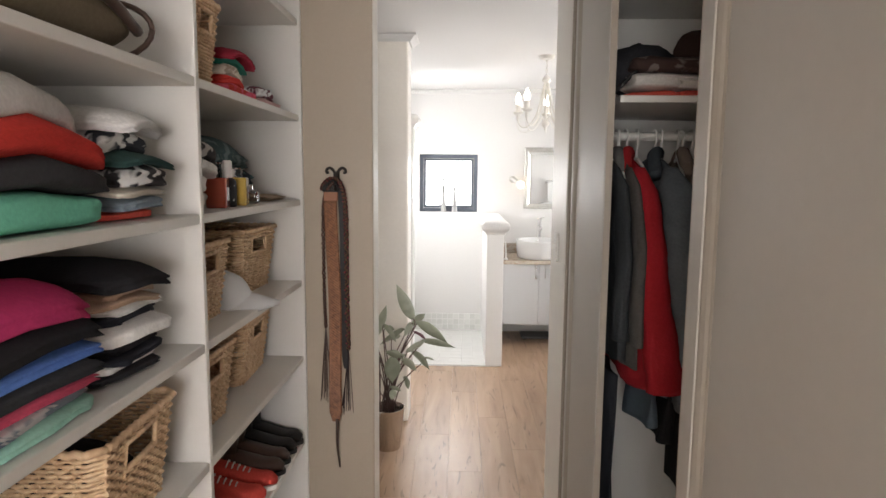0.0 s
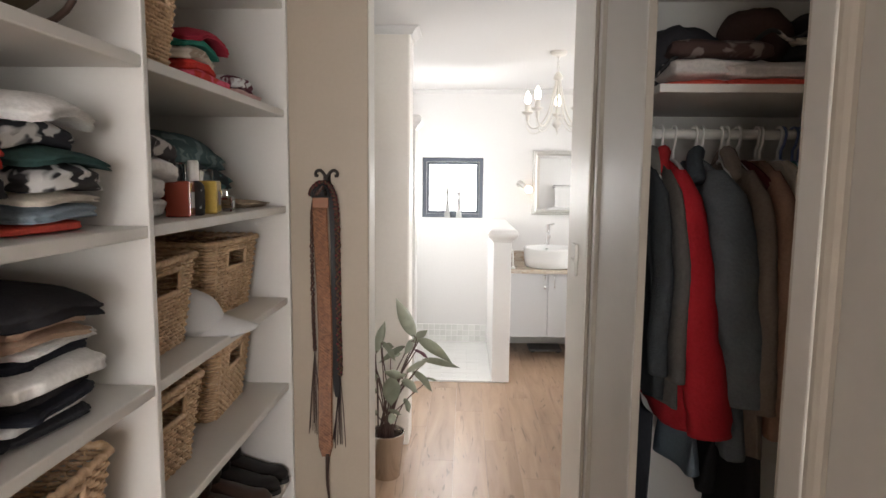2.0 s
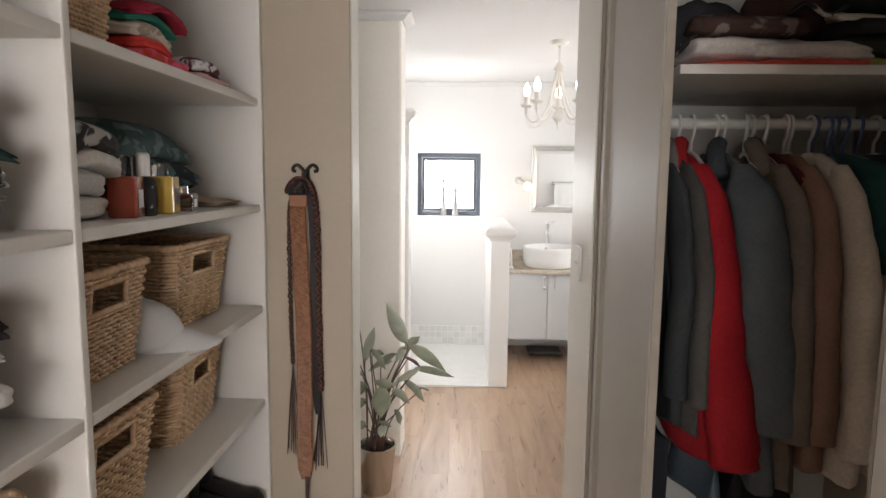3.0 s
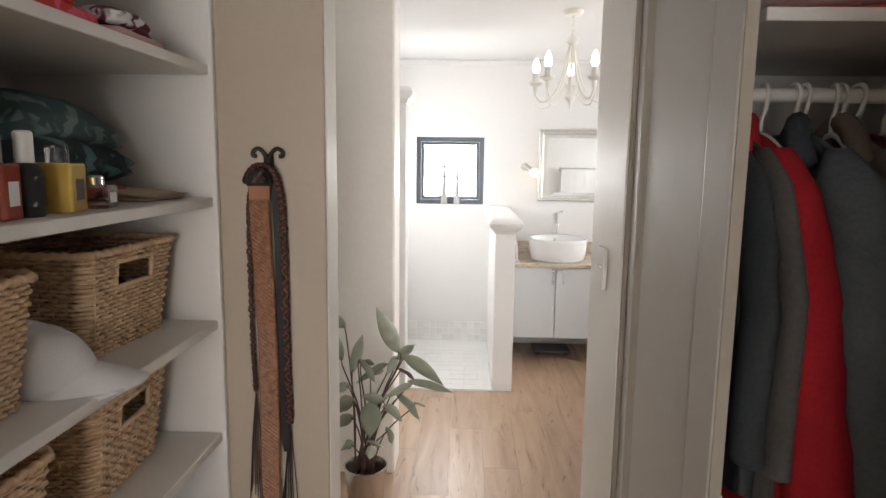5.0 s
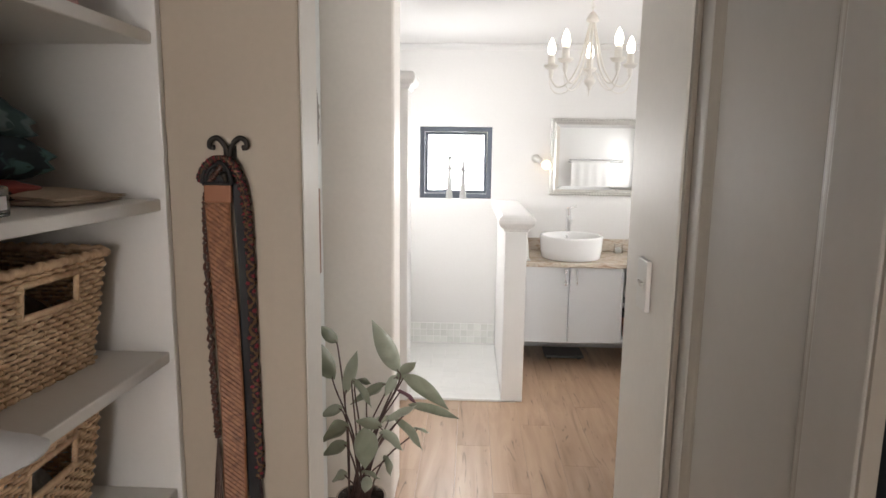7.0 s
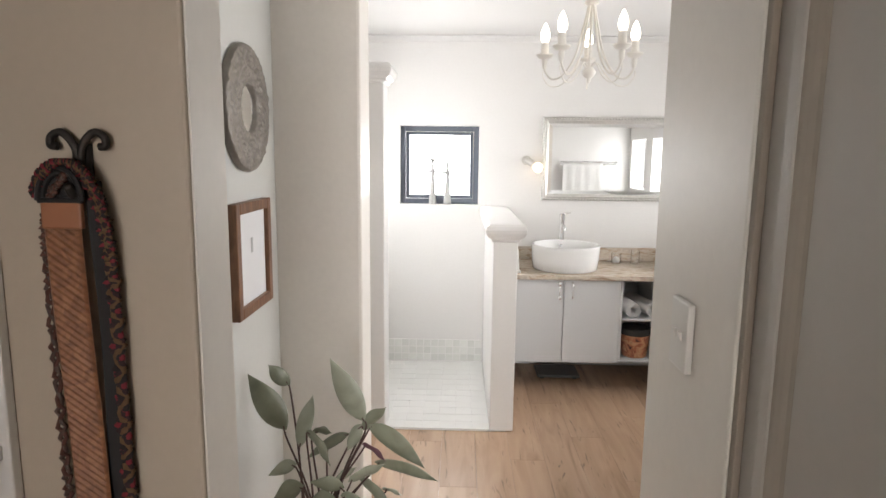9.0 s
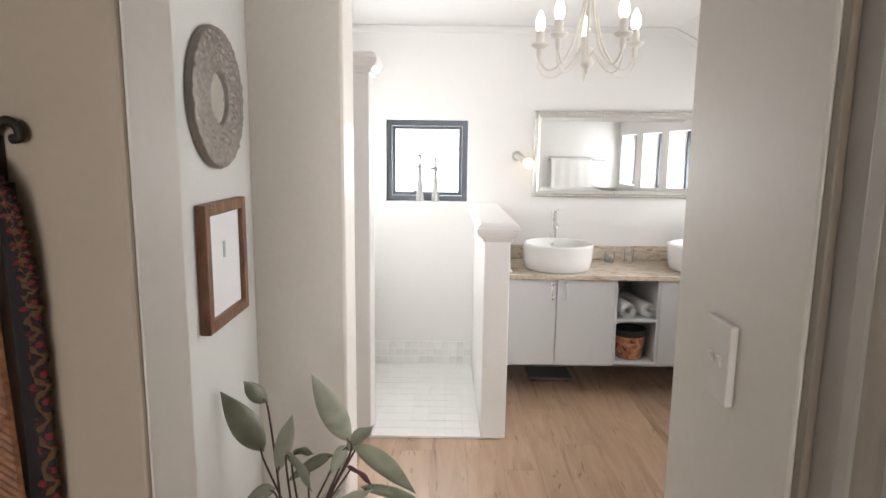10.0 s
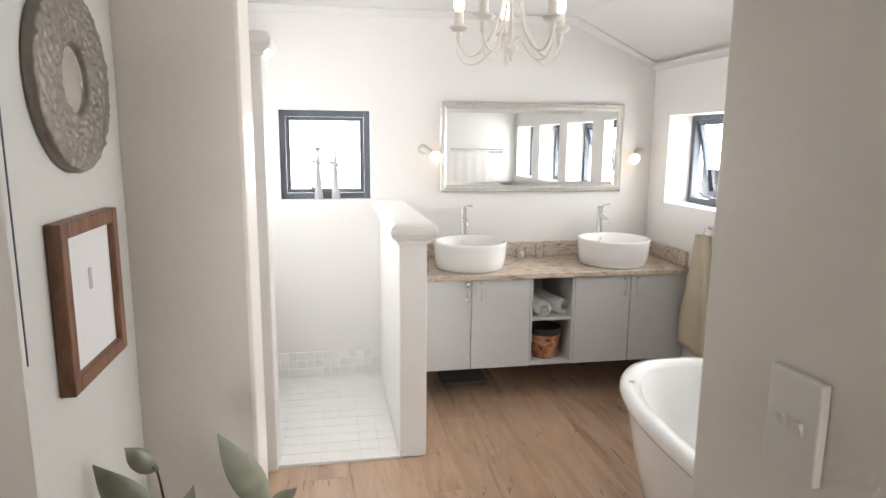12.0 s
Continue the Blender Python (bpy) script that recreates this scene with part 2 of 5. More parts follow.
def tube(bm, pts, radius, seg=8, taper=None):
    """A round bar along points."""
    pts = [Vector(p) for p in pts]
    loops, up = [], Vector((0.13, 0.27, 0.95))
    for i, p in enumerate(pts):
        d = (pts[min(i + 1, len(pts) - 1)] - pts[max(i - 1, 0)]).normalized()
        a = d.cross(up)
        if a.length < 1e-3:
            a = d.cross(Vector((1, 0, 0)))
        a.normalize()
        up = a.cross(d)
        r = radius if taper is None else radius + (taper - radius) * i / (len(pts) - 1)
        loops.append([p + (a * math.cos(2 * math.pi * j / seg) + up * math.sin(2 * math.pi * j / seg)) * r for j in range(seg)])
    rings(bm, loops)


def spline(pts, n=8):
    """Catmull-Rom through points."""
    pts = [Vector(p) for p in pts]
    q = [2 * pts[0] - pts[1], *pts, 2 * pts[-1] - pts[-2]]
    out = []
    for i in range(1, len(q) - 2):
        for k in range(n):
            t = k / n
            a, b, c, d = q[i - 1], q[i], q[i + 1], q[i + 2]
            out.append(0.5 * (2 * b + (c - a) * t + (2 * a - 5 * b + 4 * c - d) * t * t + (3 * b - a - 3 * c + d) * t ** 3))
    return out + [pts[-1]]


# ---- the large structure ----
ground = boxes("ground", [(-60, -60, -0.22, 60, 60, -0.20)], material("outside_ground", (0.25, 0.24, 0.22), 0.9, vary=0.2), None)
tagged(ground, "pale paved ground outside the house", "ground", kind="structure")
floor = structure("floor", [(-1.4, -2.74, -0.12, 1.345, 2.5, -0.008), (-1.19, 2.5, -0.12, 2.49, 6.41, -0.008)], GROUT, "screed floor under oak-look vinyl planks")

WX, SH = 2.13, 6.15
# far wall with its window opening
structure("wall_north", [(-1.2, SH, 0, -0.424, 6.42, 2.6), (0.156, SH, 0, 2.5, 6.42, 2.6), (-0.424, SH, 0, 0.156, 6.42, 1.205), (-0.424, SH, 1.777, 0.156, 6.42, 2.6)], WHITE_WALL, "white painted bathroom wall with a small window")
# right wall with four windows
WIN_Y = ((5.34, 5.93), (4.53, 5.11), (3.74, 4.32), (2.93, 3.51))
segs = [(WX, 2.45, 0, 2.5, SH, 1.19), (WX, 2.45, 1.77, 2.5, SH, 2.6)]
edge = 2.45
for a, b in sorted(WIN_Y):
    segs.append((WX, edge, 1.19, 2.5, a, 1.77))
    edge = b
segs.append((WX, edge, 1.19, 2.5, SH, 1.77))
structure("wall_east", segs, WHITE_WALL, "white painted bathroom wall with deep window openings")
# wall between dressing room and bathroom, with the doorway
structure("wall_doorway", [(0.56, 2.50, 0, WX, 2.838, 2.6)], WHITE_WALL, "white wall between dressing room and bathroom")
structure("wall_switch", [(0.414, 2.456, 0, 0.56, 2.84, 2.6)], JAMB_PAINT, "off-white painted door jamb with a light switch", 0.006)
structure("wall_belt", [(-1.16, 2.456, 0, -0.354, 2.585, 2.6)], BEIGE_WALL, "beige painted wall beside the doorway", 0.005)
structure("trim_doorway", [(-0.3535, 2.461, 0, -0.350, 2.5845, 2.44)], JAMB_PAINT, "white painted door reveal", 0.002)
structure("wall_alcove", [(-0.95, 2.586, 0, -0.633, 3.784, 2.6)], GREY_WALL, "pale grey alcove wall with framed things", 0.0)
structure("wall_pier", [(-1.2, 3.785, 0, -0.328, 4.0, 2.6)], PIER_PAINT, "cream gloss painted wall pier", 0.012)
structure("wall_west", [(-1.2, 4.0, 0, -0.95, 5.25, 2.6), (-1.2, 5.85, 0, -0.95, SH, 2.6), (-1.2, 5.25, 0, -0.95, 5.85, 1.15), (-1.2, 5.25, 1.75, -0.95, 5.85, 2.6)], WHITE_WALL, "white painted shower side wall")
# dressing room shell
structure("wall_closet_west", [(-1.4, -2.6, 0, -1.16, 2.74, 2.6)], BEIGE_WALL, "beige wall behind the open shelves")
structure("wall_closet_east", [(1.2, -2.6, 0, 1.35, 2.5, 2.6)], BEIGE_WALL, "beige wall at the back of the wardrobe")
structure("wall_south", [(-1.4, -2.75, 0, -1.10, -2.6, 2.6), (0.80, -2.75, 0, 1.35, -2.6, 2.6), (-1.10, -2.75, 0, 0.80, -2.6, 0.78), (-1.10, -2.75, 2.13, 0.80, -2.6, 2.6)], BEIGE_WALL, "unseen beige bedroom wall with an opening for the added window")

# ceilings
structure("ceiling_closet", [(-1.4, -2.75, 2.45, 1.35, 2.60, 2.62)], CEIL, "plain white dressing room ceiling")
bm = bmesh.new()
rings(bm, [[(x, y, z) for x, z in ((-1.2, 2.40), (1.53, 2.40), (2.2, 2.085), (2.5, 2.085), (2.5, 2.7), (-1.2, 2.7))] for y in (2.74, 6.42)])
tagged(finish("ceiling", bm, CEIL), "white bathroom ceiling, sloping down at one side", "ceiling", kind="structure")


def cornice(name, path):
    """A small stepped moulding along points under the ceiling; each point has an inward direction."""
    prof = ((0, 0), (0.05, 0), (0.05, -0.008), (0.035, -0.014), (0.018, -0.030), (0.012, -0.040), (0, -0.040))
    bm = bmesh.new()
    rings(bm, [[(x + o * ix, y + o * iy, z + d) for o, d in prof] for x, y, z, ix, iy in path])
    return tagged(finish(name, bm, CEIL), "white plaster cornice under the ceiling", "cornice", kind="structure")


cornice("trim_cornice_north", [(-0.95, 6.149, 2.399, 0, -1), (1.53, 6.149, 2.399, 0, -1), (2.13, 6.149, 2.117, 0, -1)])
cornice("trim_cornice_east", [(2.129, 2.75, 2.116, -1, 0), (2.129, 6.15, 2.116, -1, 0)])
cornice("trim_cornice_pier", [(-0.633, 3.784, 2.399, 0, -1), (-0.328, 3.784, 2.399, 0, -1), (-0.327, 3.784, 2.399, 1, -1), (-0.327, 4.0, 2.399, 1, 0)])


# shower: half wall, column, floor
def capped_pier(name, x0, x1, y0, y1, z, label):
    p = tagged(empty(name, ((x0 + x1) / 2, y0, 0)), label, "low wall" if z < 1.5 else "column", kind="structure")
    lx = (x1 - x0) / 2
    boxes("shaft", [(-lx, 0, 0, lx, y1 - y0, z)], WHITE_WALL, p, 0.006)
    bm = bmesh.new()
    prof = ((0.0, z - 0.004), (0.010, z), (0.012, z + 0.014), (0.034, z + 0.030), (0.044, z + 0.050), (0.046, z + 0.068), (0.038, z + 0.088), (0.022, z + 0.098), (-0.02, z + 0.101))
    back = y1 - y0
    loops = []
    for o, zz in prof:
        bo = 0 if z < 1.5 else o
        loops.append([(-lx - o, -o, zz), (lx + o, -o, zz), (lx + o, back + bo, zz), (-lx - o, back + bo, zz)])
    rings(bm, loops)
    finish("cap", bm, WHITE_WALL, p, 0.004, segments=2)
    return p


capped_pier("wall_half", 0.21, 0.345, 4.965, 6.148, 1.10, "white low shower wall with a rounded moulded cap")
capped_pier("wall_column", -0.55, -0.388, 4.93, 5.13, 1.945, "white shower column with a rounded moulded cap")
structure("floor_shower", [(-0.95, 4.975, -0.006, 0.208, 6.148, 0.004)], GROUT, "grouted shower floor bed")
structure("trim_shower_edge", [(-0.388, 4.962, -0.004, 0.209, 4.976, 0.012)], ENAMEL, "white shower threshold strip")


# windows
def window(name, w, h, open_angle=0.0):
    """A dark aluminium casement, in its own plane: x across, z up, y outward."""
    p = empty(name)
    f = 0.038
    boxes("frame", [(-w / 2, 0, 0, -w / 2 + f, 0.05, h), (w / 2 - f, 0, 0, w / 2, 0.05, h), (-w / 2 + f, 0, 0, w / 2 - f, 0.05, f), (-w / 2 + f, 0, h - f, w / 2 - f, 0.05, h)], FRAME_GREY, p, 0.003)
    s, g = w / 2 - f - 0.003, f + 0.003
    sash = boxes("sash", [(-s, 0, -(h - 2 * g), -s + 0.024, 0.04, 0), (s - 0.024, 0, -(h - 2 * g), s, 0.04, 0), (-s + 0.024, 0, -(h - 2 * g), s - 0.024, 0.04, -(h - 2 * g) + 0.024), (-s + 0.024, 0, -0.024, s - 0.024, 0.04, 0)], FRAME_GREY, p, 0.003)
    sash.matrix_local = pose(0, 0.012, h - g, open_angle)
    pane = boxes("pane", [(-s + 0.02, 0.016, -(h - 2 * g) + 0.02, s - 0.02, 0.021, -0.02)], GLASS, sash)
    pane.visible_shadow = False
    bm = bmesh.new()
    tube(bm, spline([(-0.02, -0.012, f + 0.012), (-0.05, -0.03, f + 0.02), (-0.10, -0.035, f + 0.045)], 4), 0.006, 6)
    box(bm, -0.03, -0.014, f - 0.008, 0.05, 0.002, f + 0.016)
    finish("latch", bm, FRAME_GREY, p)
    return p


w1 = tagged(window("window_1", 0.58, 0.572), "small dark grey aluminium window above the shower", "window", kind="structure")
w1.matrix_world = pose(-0.134, 6.235, 1.205)
for i, (a, b) in enumerate(WIN_Y):
    w = tagged(window("window_%d" % (i + 2), b - a, 0.58, 13), "dark grey aluminium awning window standing ajar", "window", kind="structure")
    w.matrix_world = pose(2.30, (a + b) / 2, 1.19, 0, 0, -90)
# out of view behind the column, added to carry the shower's fill light
w = tagged(window("window_6", 0.6, 0.6), "unseen dark grey aluminium window added to brighten the shower", "window", kind="structure")
w.matrix_world = pose(-1.03, 5.55, 1.15, 0, 0, 90)
# never in view, added around the fill light behind the walk
w = tagged(window("window_7", 1.9, 1.35), "unseen dark grey aluminium window added to light the dressing room", "window", kind="structure")
w.matrix_world = pose(-0.15, -2.65, 0.78, 0, 0, 180)

# ---- dressing room: shelves ----
FX, BX = -0.64, -1.15
SHELVES = (2.16, 1.80, 1.47, 1.145, 0.832, 0.48, 0.10)
unit = tagged(empty("shelf_unit", (-0.9, 1.0, 0)), "tall white melamine open shelving unit filled with clothes and baskets", "shelving")
off = (0.9, -1.0, 0)


def shelf_part(name, b, bevel=0.003):
    ob = boxes(name, [b], MELAMINE, unit, bevel)
    ob.location = off
    return ob


for z in SHELVES:
    shelf_part("shelf", (BX, 0.30, z - 0.024, FX, 1.490, z))
    shelf_part("shelf", (BX, 1.512, z - 0.024, FX, 2.434, z))
shelf_part("divider", (BX, 1.491, 0, FX + 0.002, 1.511, 2.44))
shelf_part("side_panel", (BX, 2.435, 0, FX + 0.010, 2.455, 2.44))
shelf_part("side_panel", (BX, 0.279, 0, FX + 0.002, 0.299, 2.44))
shelf_part("back_panel", (BX - 0.009, 0.28, 0, BX - 0.001, 2.455, 2.44))


# wicker baskets
def basket(w, d, h, rows, seed):
    """A tapered rectangular wicker basket: x is depth, front face at +x with a hand hole."""
    rnd = random.Random(seed)
    p = empty("wicker_basket")

    def outline(t, n_long, n_short):
        k = 0.86 + 0.14 * t
        hx, hy, pts = d / 2 * k, w / 2 * k, []
        r = 0.022
        for i in range(n_short):
            pts.append((hx, -hy + r + (2 * hy - 2 * r) * i / (n_short - 1)))
        for i in range(n_long):
            pts.append((hx - r - (2 * hx - 2 * r) * i / (n_long - 1), hy))
        for i in range(n_short):
            pts.append((-hx, hy - r - (2 * hy - 2 * r) * i / (n_short - 1)))
        for i in range(n_long):
            pts.append((-hx + r + (2 * hx - 2 * r) * i / (n_long - 1), -hy))
        return pts

    ns, nl = 36, 44
    total = 2 * (ns + nl)
    bm = bmesh.new()
    hole_lo, hole_hi, hole_w = h * 0.63, h * 0.88, w * 0.20
    pitch = h / rows
    for r in range(rows):
        z = pitch * (r + 0.5)
        base = outline(z / h, nl, ns)
        pts = []
        for i, (x, y) in enumerate(base):
            s = 0.0024 * (1 if (i // 2 + r) % 2 else -1) + rnd.uniform(-0.0008, 0.0008)
            nx, ny = (math.copysign(1, x), 0) if abs(x) / d > abs(y) / w else (0, math.copysign(1, y))
            pts.append(Vector((x + nx * s, y + ny * s, z + rnd.uniform(-0.0012, 0.0012))))
        inhole = [hole_lo < z < hole_hi and abs(q.y) < hole_w and q.x > 0 for q in pts]
        rad_h, rad_w = pitch * 0.52, 0.0036
        prev = None
        for i in range(total + 1):
            q = pts[i % total]
            if inhole[i % total]:
                prev = None
                continue
            x, y = q.x, q.y
            nx, ny = (math.copysign(1, x), 0) if abs(x) / d > abs(y) / w else (0, math.copysign(1, y))
            ring = [bm.verts.new((x + nx * a, y + ny * a, q.z + b)) for a, b in ((rad_w, 0), (0, rad_h), (-rad_w, 0), (0, -rad_h))]
            if prev:
                for k in range(4):
                    bm.faces.new((prev[k], prev[(k + 1) % 4], ring[(k + 1) % 4], ring[k]))
            prev = ring
    tagged(finish("weave", bm, WICKER, p, smooth=True), kind="stuff")
    bm = bmesh.new()
    lo, hi = outline(0, nl, ns), outline(1, nl, ns)
    for i in range(0, total, 4):
        a, b = Vector((*lo[i], 0)), Vector((*hi[i], h))
        if abs(b.y) < hole_w and b.x > 0:
            tube(bm, [a, a.lerp(b, hole_lo / h)], 0.003, 4)
        else:
            tube(bm, [a, b], 0.003, 4)
    tagged(finish("stakes", bm, WICKER, p, smooth=True), kind="stuff")
    bm = bmesh.new()
    loop = [Vector((x * 1.01, y * 1.01, h + 0.0025 * math.sin(i * 1.9))) for i, (x, y) in enumerate(hi)]
    tube(bm, loop + loop[:1], 0.0082, 8)
    for z, k in ((hole_lo, 0.62), (hole_hi + 0.002, 0.86)):
        fx = d / 2 * (0.86 + 0.14 * k)
        tube(bm, [(fx, -hole_w - 0.01, z), (fx + 0.002, 0, z), (fx, hole_w + 0.01, z)], 0.0065, 6)
    for s in (-1, 1):
        tube(bm, [(d / 2 * 0.948, s * hole_w, hole_lo), (d / 2 * 0.98, s * hole_w, hole_hi)], 0.006, 6)
    finish("rim", bm, WICKER, p, smooth=True)
    boxes("base", [(-d / 2 * 0.85, -w / 2 * 0.85, 0.004, d / 2 * 0.85, w / 2 * 0.85, 0.010)], WICKER, p)
    return tagged(p, "natural woven wicker storage basket with a hand hole", "basket", "baskets on the shelves")


bk = basket(0.34, 0.40, 0.225, 23, 1)
bk.matrix_world = pose(-0.865, 1.215, 0.832, 0, 0, 3)
copy_thing(bk, pose(-0.935, 2.235, 1.145, 0, 0, -3))
copy_thing(bk, pose(-0.905, 1.695, 1.145, 0, 0, 2))
copy_thing(bk, pose(-0.94, 2.19, 0.832, 0, 0, 3))
copy_thing(bk, pose(-0.905, 1.70, 0.832, 0, 0, -2))
bk2 = basket(0.19, 0.34, 0.21, 24, 2)
bk2.matrix_world = pose(-0.83, 1.625, 1.80)


# folded clothes
def folded(w, d, h, colour, seed, pattern=None, layers=2, zb=0.0, sag=0.3, wave=0, label="folded garment on a shelf"):
    """A soft folded slab, w along y, d along x, lying zb above a shelf in a pile that sags and waves as one."""
    bm = bmesh.new()
    nu, nv = 56, 14
    off = Vector((seed * 3.1, seed * 1.7, 0))
    loops = []
    for j in range(nv + 1):
        ph = -math.pi / 2 + math.pi * j / nv
        c, s = math.cos(ph), math.sin(ph)
        cz = math.copysign(abs(s) ** 0.8, s)
        cr = max(abs(c) ** 0.36 if 0 < j < nv else 0.0, 0.001)
        loop = []
        for i in range(nu):
            a = 2 * math.pi * i / nu
            ex = 2 / 7.0
            x = math.copysign(abs(math.cos(a)) ** ex, math.cos(a)) * cr
            y = math.copysign(abs(math.sin(a)) ** ex, math.sin(a)) * cr
            g = 1 - 0.075 * (0.5 + 0.5 * math.cos(cz * math.pi * layers)) * (abs(c) ** 0.3)
            edge_wave = 1 + 0.07 * noise.noise((a * 1.3, seed, 0)) + 0.03 * noise.noise((a * 4, seed, 5)) + 0.012 * noise.noise((a * 11, seed, cz * 2))
            q = Vector((x * d / 2 * g * edge_wave, y * w / 2 * g * edge_wave, cz * h / 2 + h / 2))
            crumple = noise.noise(q * 14 + off) * 0.011 + noise.noise(q * 40 + off) * 0.004
            q.x += crumple * x
            q.y += crumple * y
            zt = q.z + zb
            lay = 1 - sag * min(1.4, (abs(q.y) / (w / 2)) ** 2.2) - 0.10 * max(0, q.x / (d / 2)) ** 2
            zt = zt * lay + min(1, zt / 0.05) * (0.013 * noise.noise((q.x * 5, q.y * 7, wave + zb * 5)) + crumple * 0.6)
            q.z = max(zt, 0.0006) - zb
            loop.append(q)
        loops.append(loop)
    rings(bm, loops)
    ob = finish("folded_garment", bm, fabric(colour, pattern), None, smooth=True)
    return tagged(ob, label, "clothing", "folded clothes")


def pile(x, y, z, w, d, items, seed, sag=0.22):
    """A pile of folded clothes: items of (height, colour, pattern, words)."""
    rnd = random.Random(seed)
    up = 0.0
    for i, (h, col, pat, words) in enumerate(items):
        g = folded(w * rnd.uniform(0.88, 1.06), d * rnd.uniform(0.88, 1.02), h * 1.15, col, seed * 7 + i, pat, rnd.choice((1, 2, 2, 3)), up, sag, seed, words + " folded in a pile on a shelf")
        g.matrix_world = pose(x + rnd.uniform(-0.02, 0.02), y + rnd.uniform(-0.012, 0.012), z + up, 0, 0, rnd.uniform(-7, 7))
        up += h


RED, CHAR, TEAL, GREY, NAVY, BLACK, CREAM = (0.58, 0.045, 0.035), (0.035, 0.035, 0.04), (0.15, 0.46, 0.33), (0.54, 0.53, 0.52), (0.024, 0.026, 0.036), (0.018, 0.017, 0.02), (0.62, 0.56, 0.48)
CORAL, SLATE, MAG, PINK, MINT, BLUE, TAN, WHITE = (0.68, 0.10, 0.07), (0.22, 0.27, 0.32), (0.42, 0.03, 0.12), (0.62, 0.09, 0.16), (0.35, 0.62, 0.52), (0.10, 0.20, 0.55), (0.48, 0.34, 0.25), (0.72, 0.71, 0.70)
GREEN = (0.03, 0.07, 0.065)
pile(-0.82, 0.975, 1.47, 0.43, 0.34, [(0.07, TEAL, None, "teal green jersey"), (0.055, CHAR, None, "charcoal jersey"), (0.075, RED, None, "bright red fleece"), (0.065, GREY, None, "light grey knit")], 1, 0.26)
pile(-0.83, 1.305, 1.47, 0.20, 0.32, [(0.022, CORAL, None, "coral shirt"), (0.032, SLATE, None, "blue-grey shirt"), (0.022, CREAM, None, "cream vest"), (0.046, BLACK, WHITE, "black and white printed shirt"), (0.026, GREEN, None, "dark green shirt"), (0.052, NAVY, WHITE, "navy and white top"), (0.036, WHITE, None, "white lace top")], 2, 0.12)
pile(-0.83, 0.93, 1.145, 0.36, 0.34, [(0.024, MINT, None, "mint green top"), (0.022, SLATE, WHITE, "grey striped top"), (0.03, PINK, None, "pink top"), (0.034, CHAR, None, "dark grey top"), (0.03, BLUE, None, "bright blue top"), (0.05, BLACK, None, "black trousers"), (0.055, MAG, None, "magenta jersey")], 3, 0.20)
pile(-0.83, 1.27, 1.145, 0.23, 0.34, [(0.020, CHAR, None, "dark grey trousers"), (0.024, WHITE, None, "white trousers"), (0.016, NAVY, None, "navy shorts"), (0.022, BLACK, None, "black trousers"), (0.036, WHITE, None, "white jeans"), (0.030, NAVY, None, "dark blue jeans"), (0.016, WHITE, None, "white vest"), (0.018, TAN, None, "tan chinos"), (0.018, TAN, None, "tan shorts"), (0.038, BLACK, None, "black trousers")], 4, 0.08)
pile(-0.83, 1.93, 1.80, 0.22, 0.32, [(0.036, PINK, RED, "pink and red scarf"), (0.03, RED, None, "red scarf"), (0.042, CREAM, (0.45, 0.36, 0.28), "cream patterned shawl"), (0.022, (0.03, 0.22, 0.16), None, "emerald scarf"), (0.022, (0.3, 0.02, 0.04), None, "crimson scarf")], 5)
pile(-0.80, 2.17, 1.80, 0.17, 0.28, [(0.022, (0.55, 0.35, 0.33), None, "dusty pink cloth"), (0.04, (0.10, 0.015, 0.03), WHITE, "maroon and white printed scarf")], 6)
pile(-0.87, 1.65, 1.47, 0.24, 0.38, [(0.055, WHITE, None, "white towel"), (0.055, WHITE, None, "white towel"), (0.04, WHITE, None, "white towel"), (0.05, CHAR, GREY, "dark grey printed scarf")], 7)
pile(-0.93, 2.16, 1.47, 0.42, 0.28, [(0.05, (0.25, 0.05, 0.04), BLACK, "red-brown printed sarong"), (0.085, (0.02, 0.035, 0.045), (0.10, 0.21, 0.21), "teal patterned sarong"), (0.09, (0.06, 0.11, 0.12), (0.20, 0.28, 0.28), "teal and grey patterned sarong")], 8)
pile(-0.80, 2.31, 1.47, 0.19, 0.26, [(0.014, (0.42, 0.33, 0.24), None, "beige linen cloth"), (0.012, (0.40, 0.31, 0.23), None, "beige linen cloth")], 9)

# linen inside two of the baskets
for bx, by, bz, col, words in ((-0.94, 2.19, 0.8435, GREY, "grey cloth lying in a wicker basket"), (-0.865, 1.215, 0.8435, CHAR, "dark cloth lying in a wicker basket"), (-0.935, 2.235, 1.1565, (0.10, 0.07, 0.05), "brown cloth lying in a wicker basket")):
    g = folded(0.25, 0.30, 0.15, col, int(by * 100), None, 3, 0.0, 0.35, 3, words)
    g.matrix_world = pose(bx, by, bz)

# brown holdall on the upper shelf
bag = tagged(empty("holdall", (-0.80, 1.08, 1.80), -8), "olive brown canvas holdall with a leather strap", "bag")
bm = bmesh.new()
loops = []
for j in range(17):
    t = j / 16
    y = -0.3 + 0.55 * t
    k = max(0.04, (1 - abs(2 * t - 1) ** 5)) ** 0.5
    loops.append([(0.13 * k * math.copysign(abs(math.cos(a)) ** 0.7, math.cos(a)), y, max(0.001, 0.062 + 0.062 * k * math.sin(a) * (1 + 0.25 * noise.noise((a, t * 5, 1))))) for a in [2 * math.pi * i / 20 for i in range(20)]])
rings(bm, loops)
finish("body", bm, fabric((0.13, 0.10, 0.065)), bag, smooth=True)
bm = bmesh.new()
tube(bm, spline([(0.10, -0.25, 0.10), (0.135, -0.1, 0.12), (0.14, 0.08, 0.09), (0.12, 0.2, 0.05)], 6), 0.011, 8)
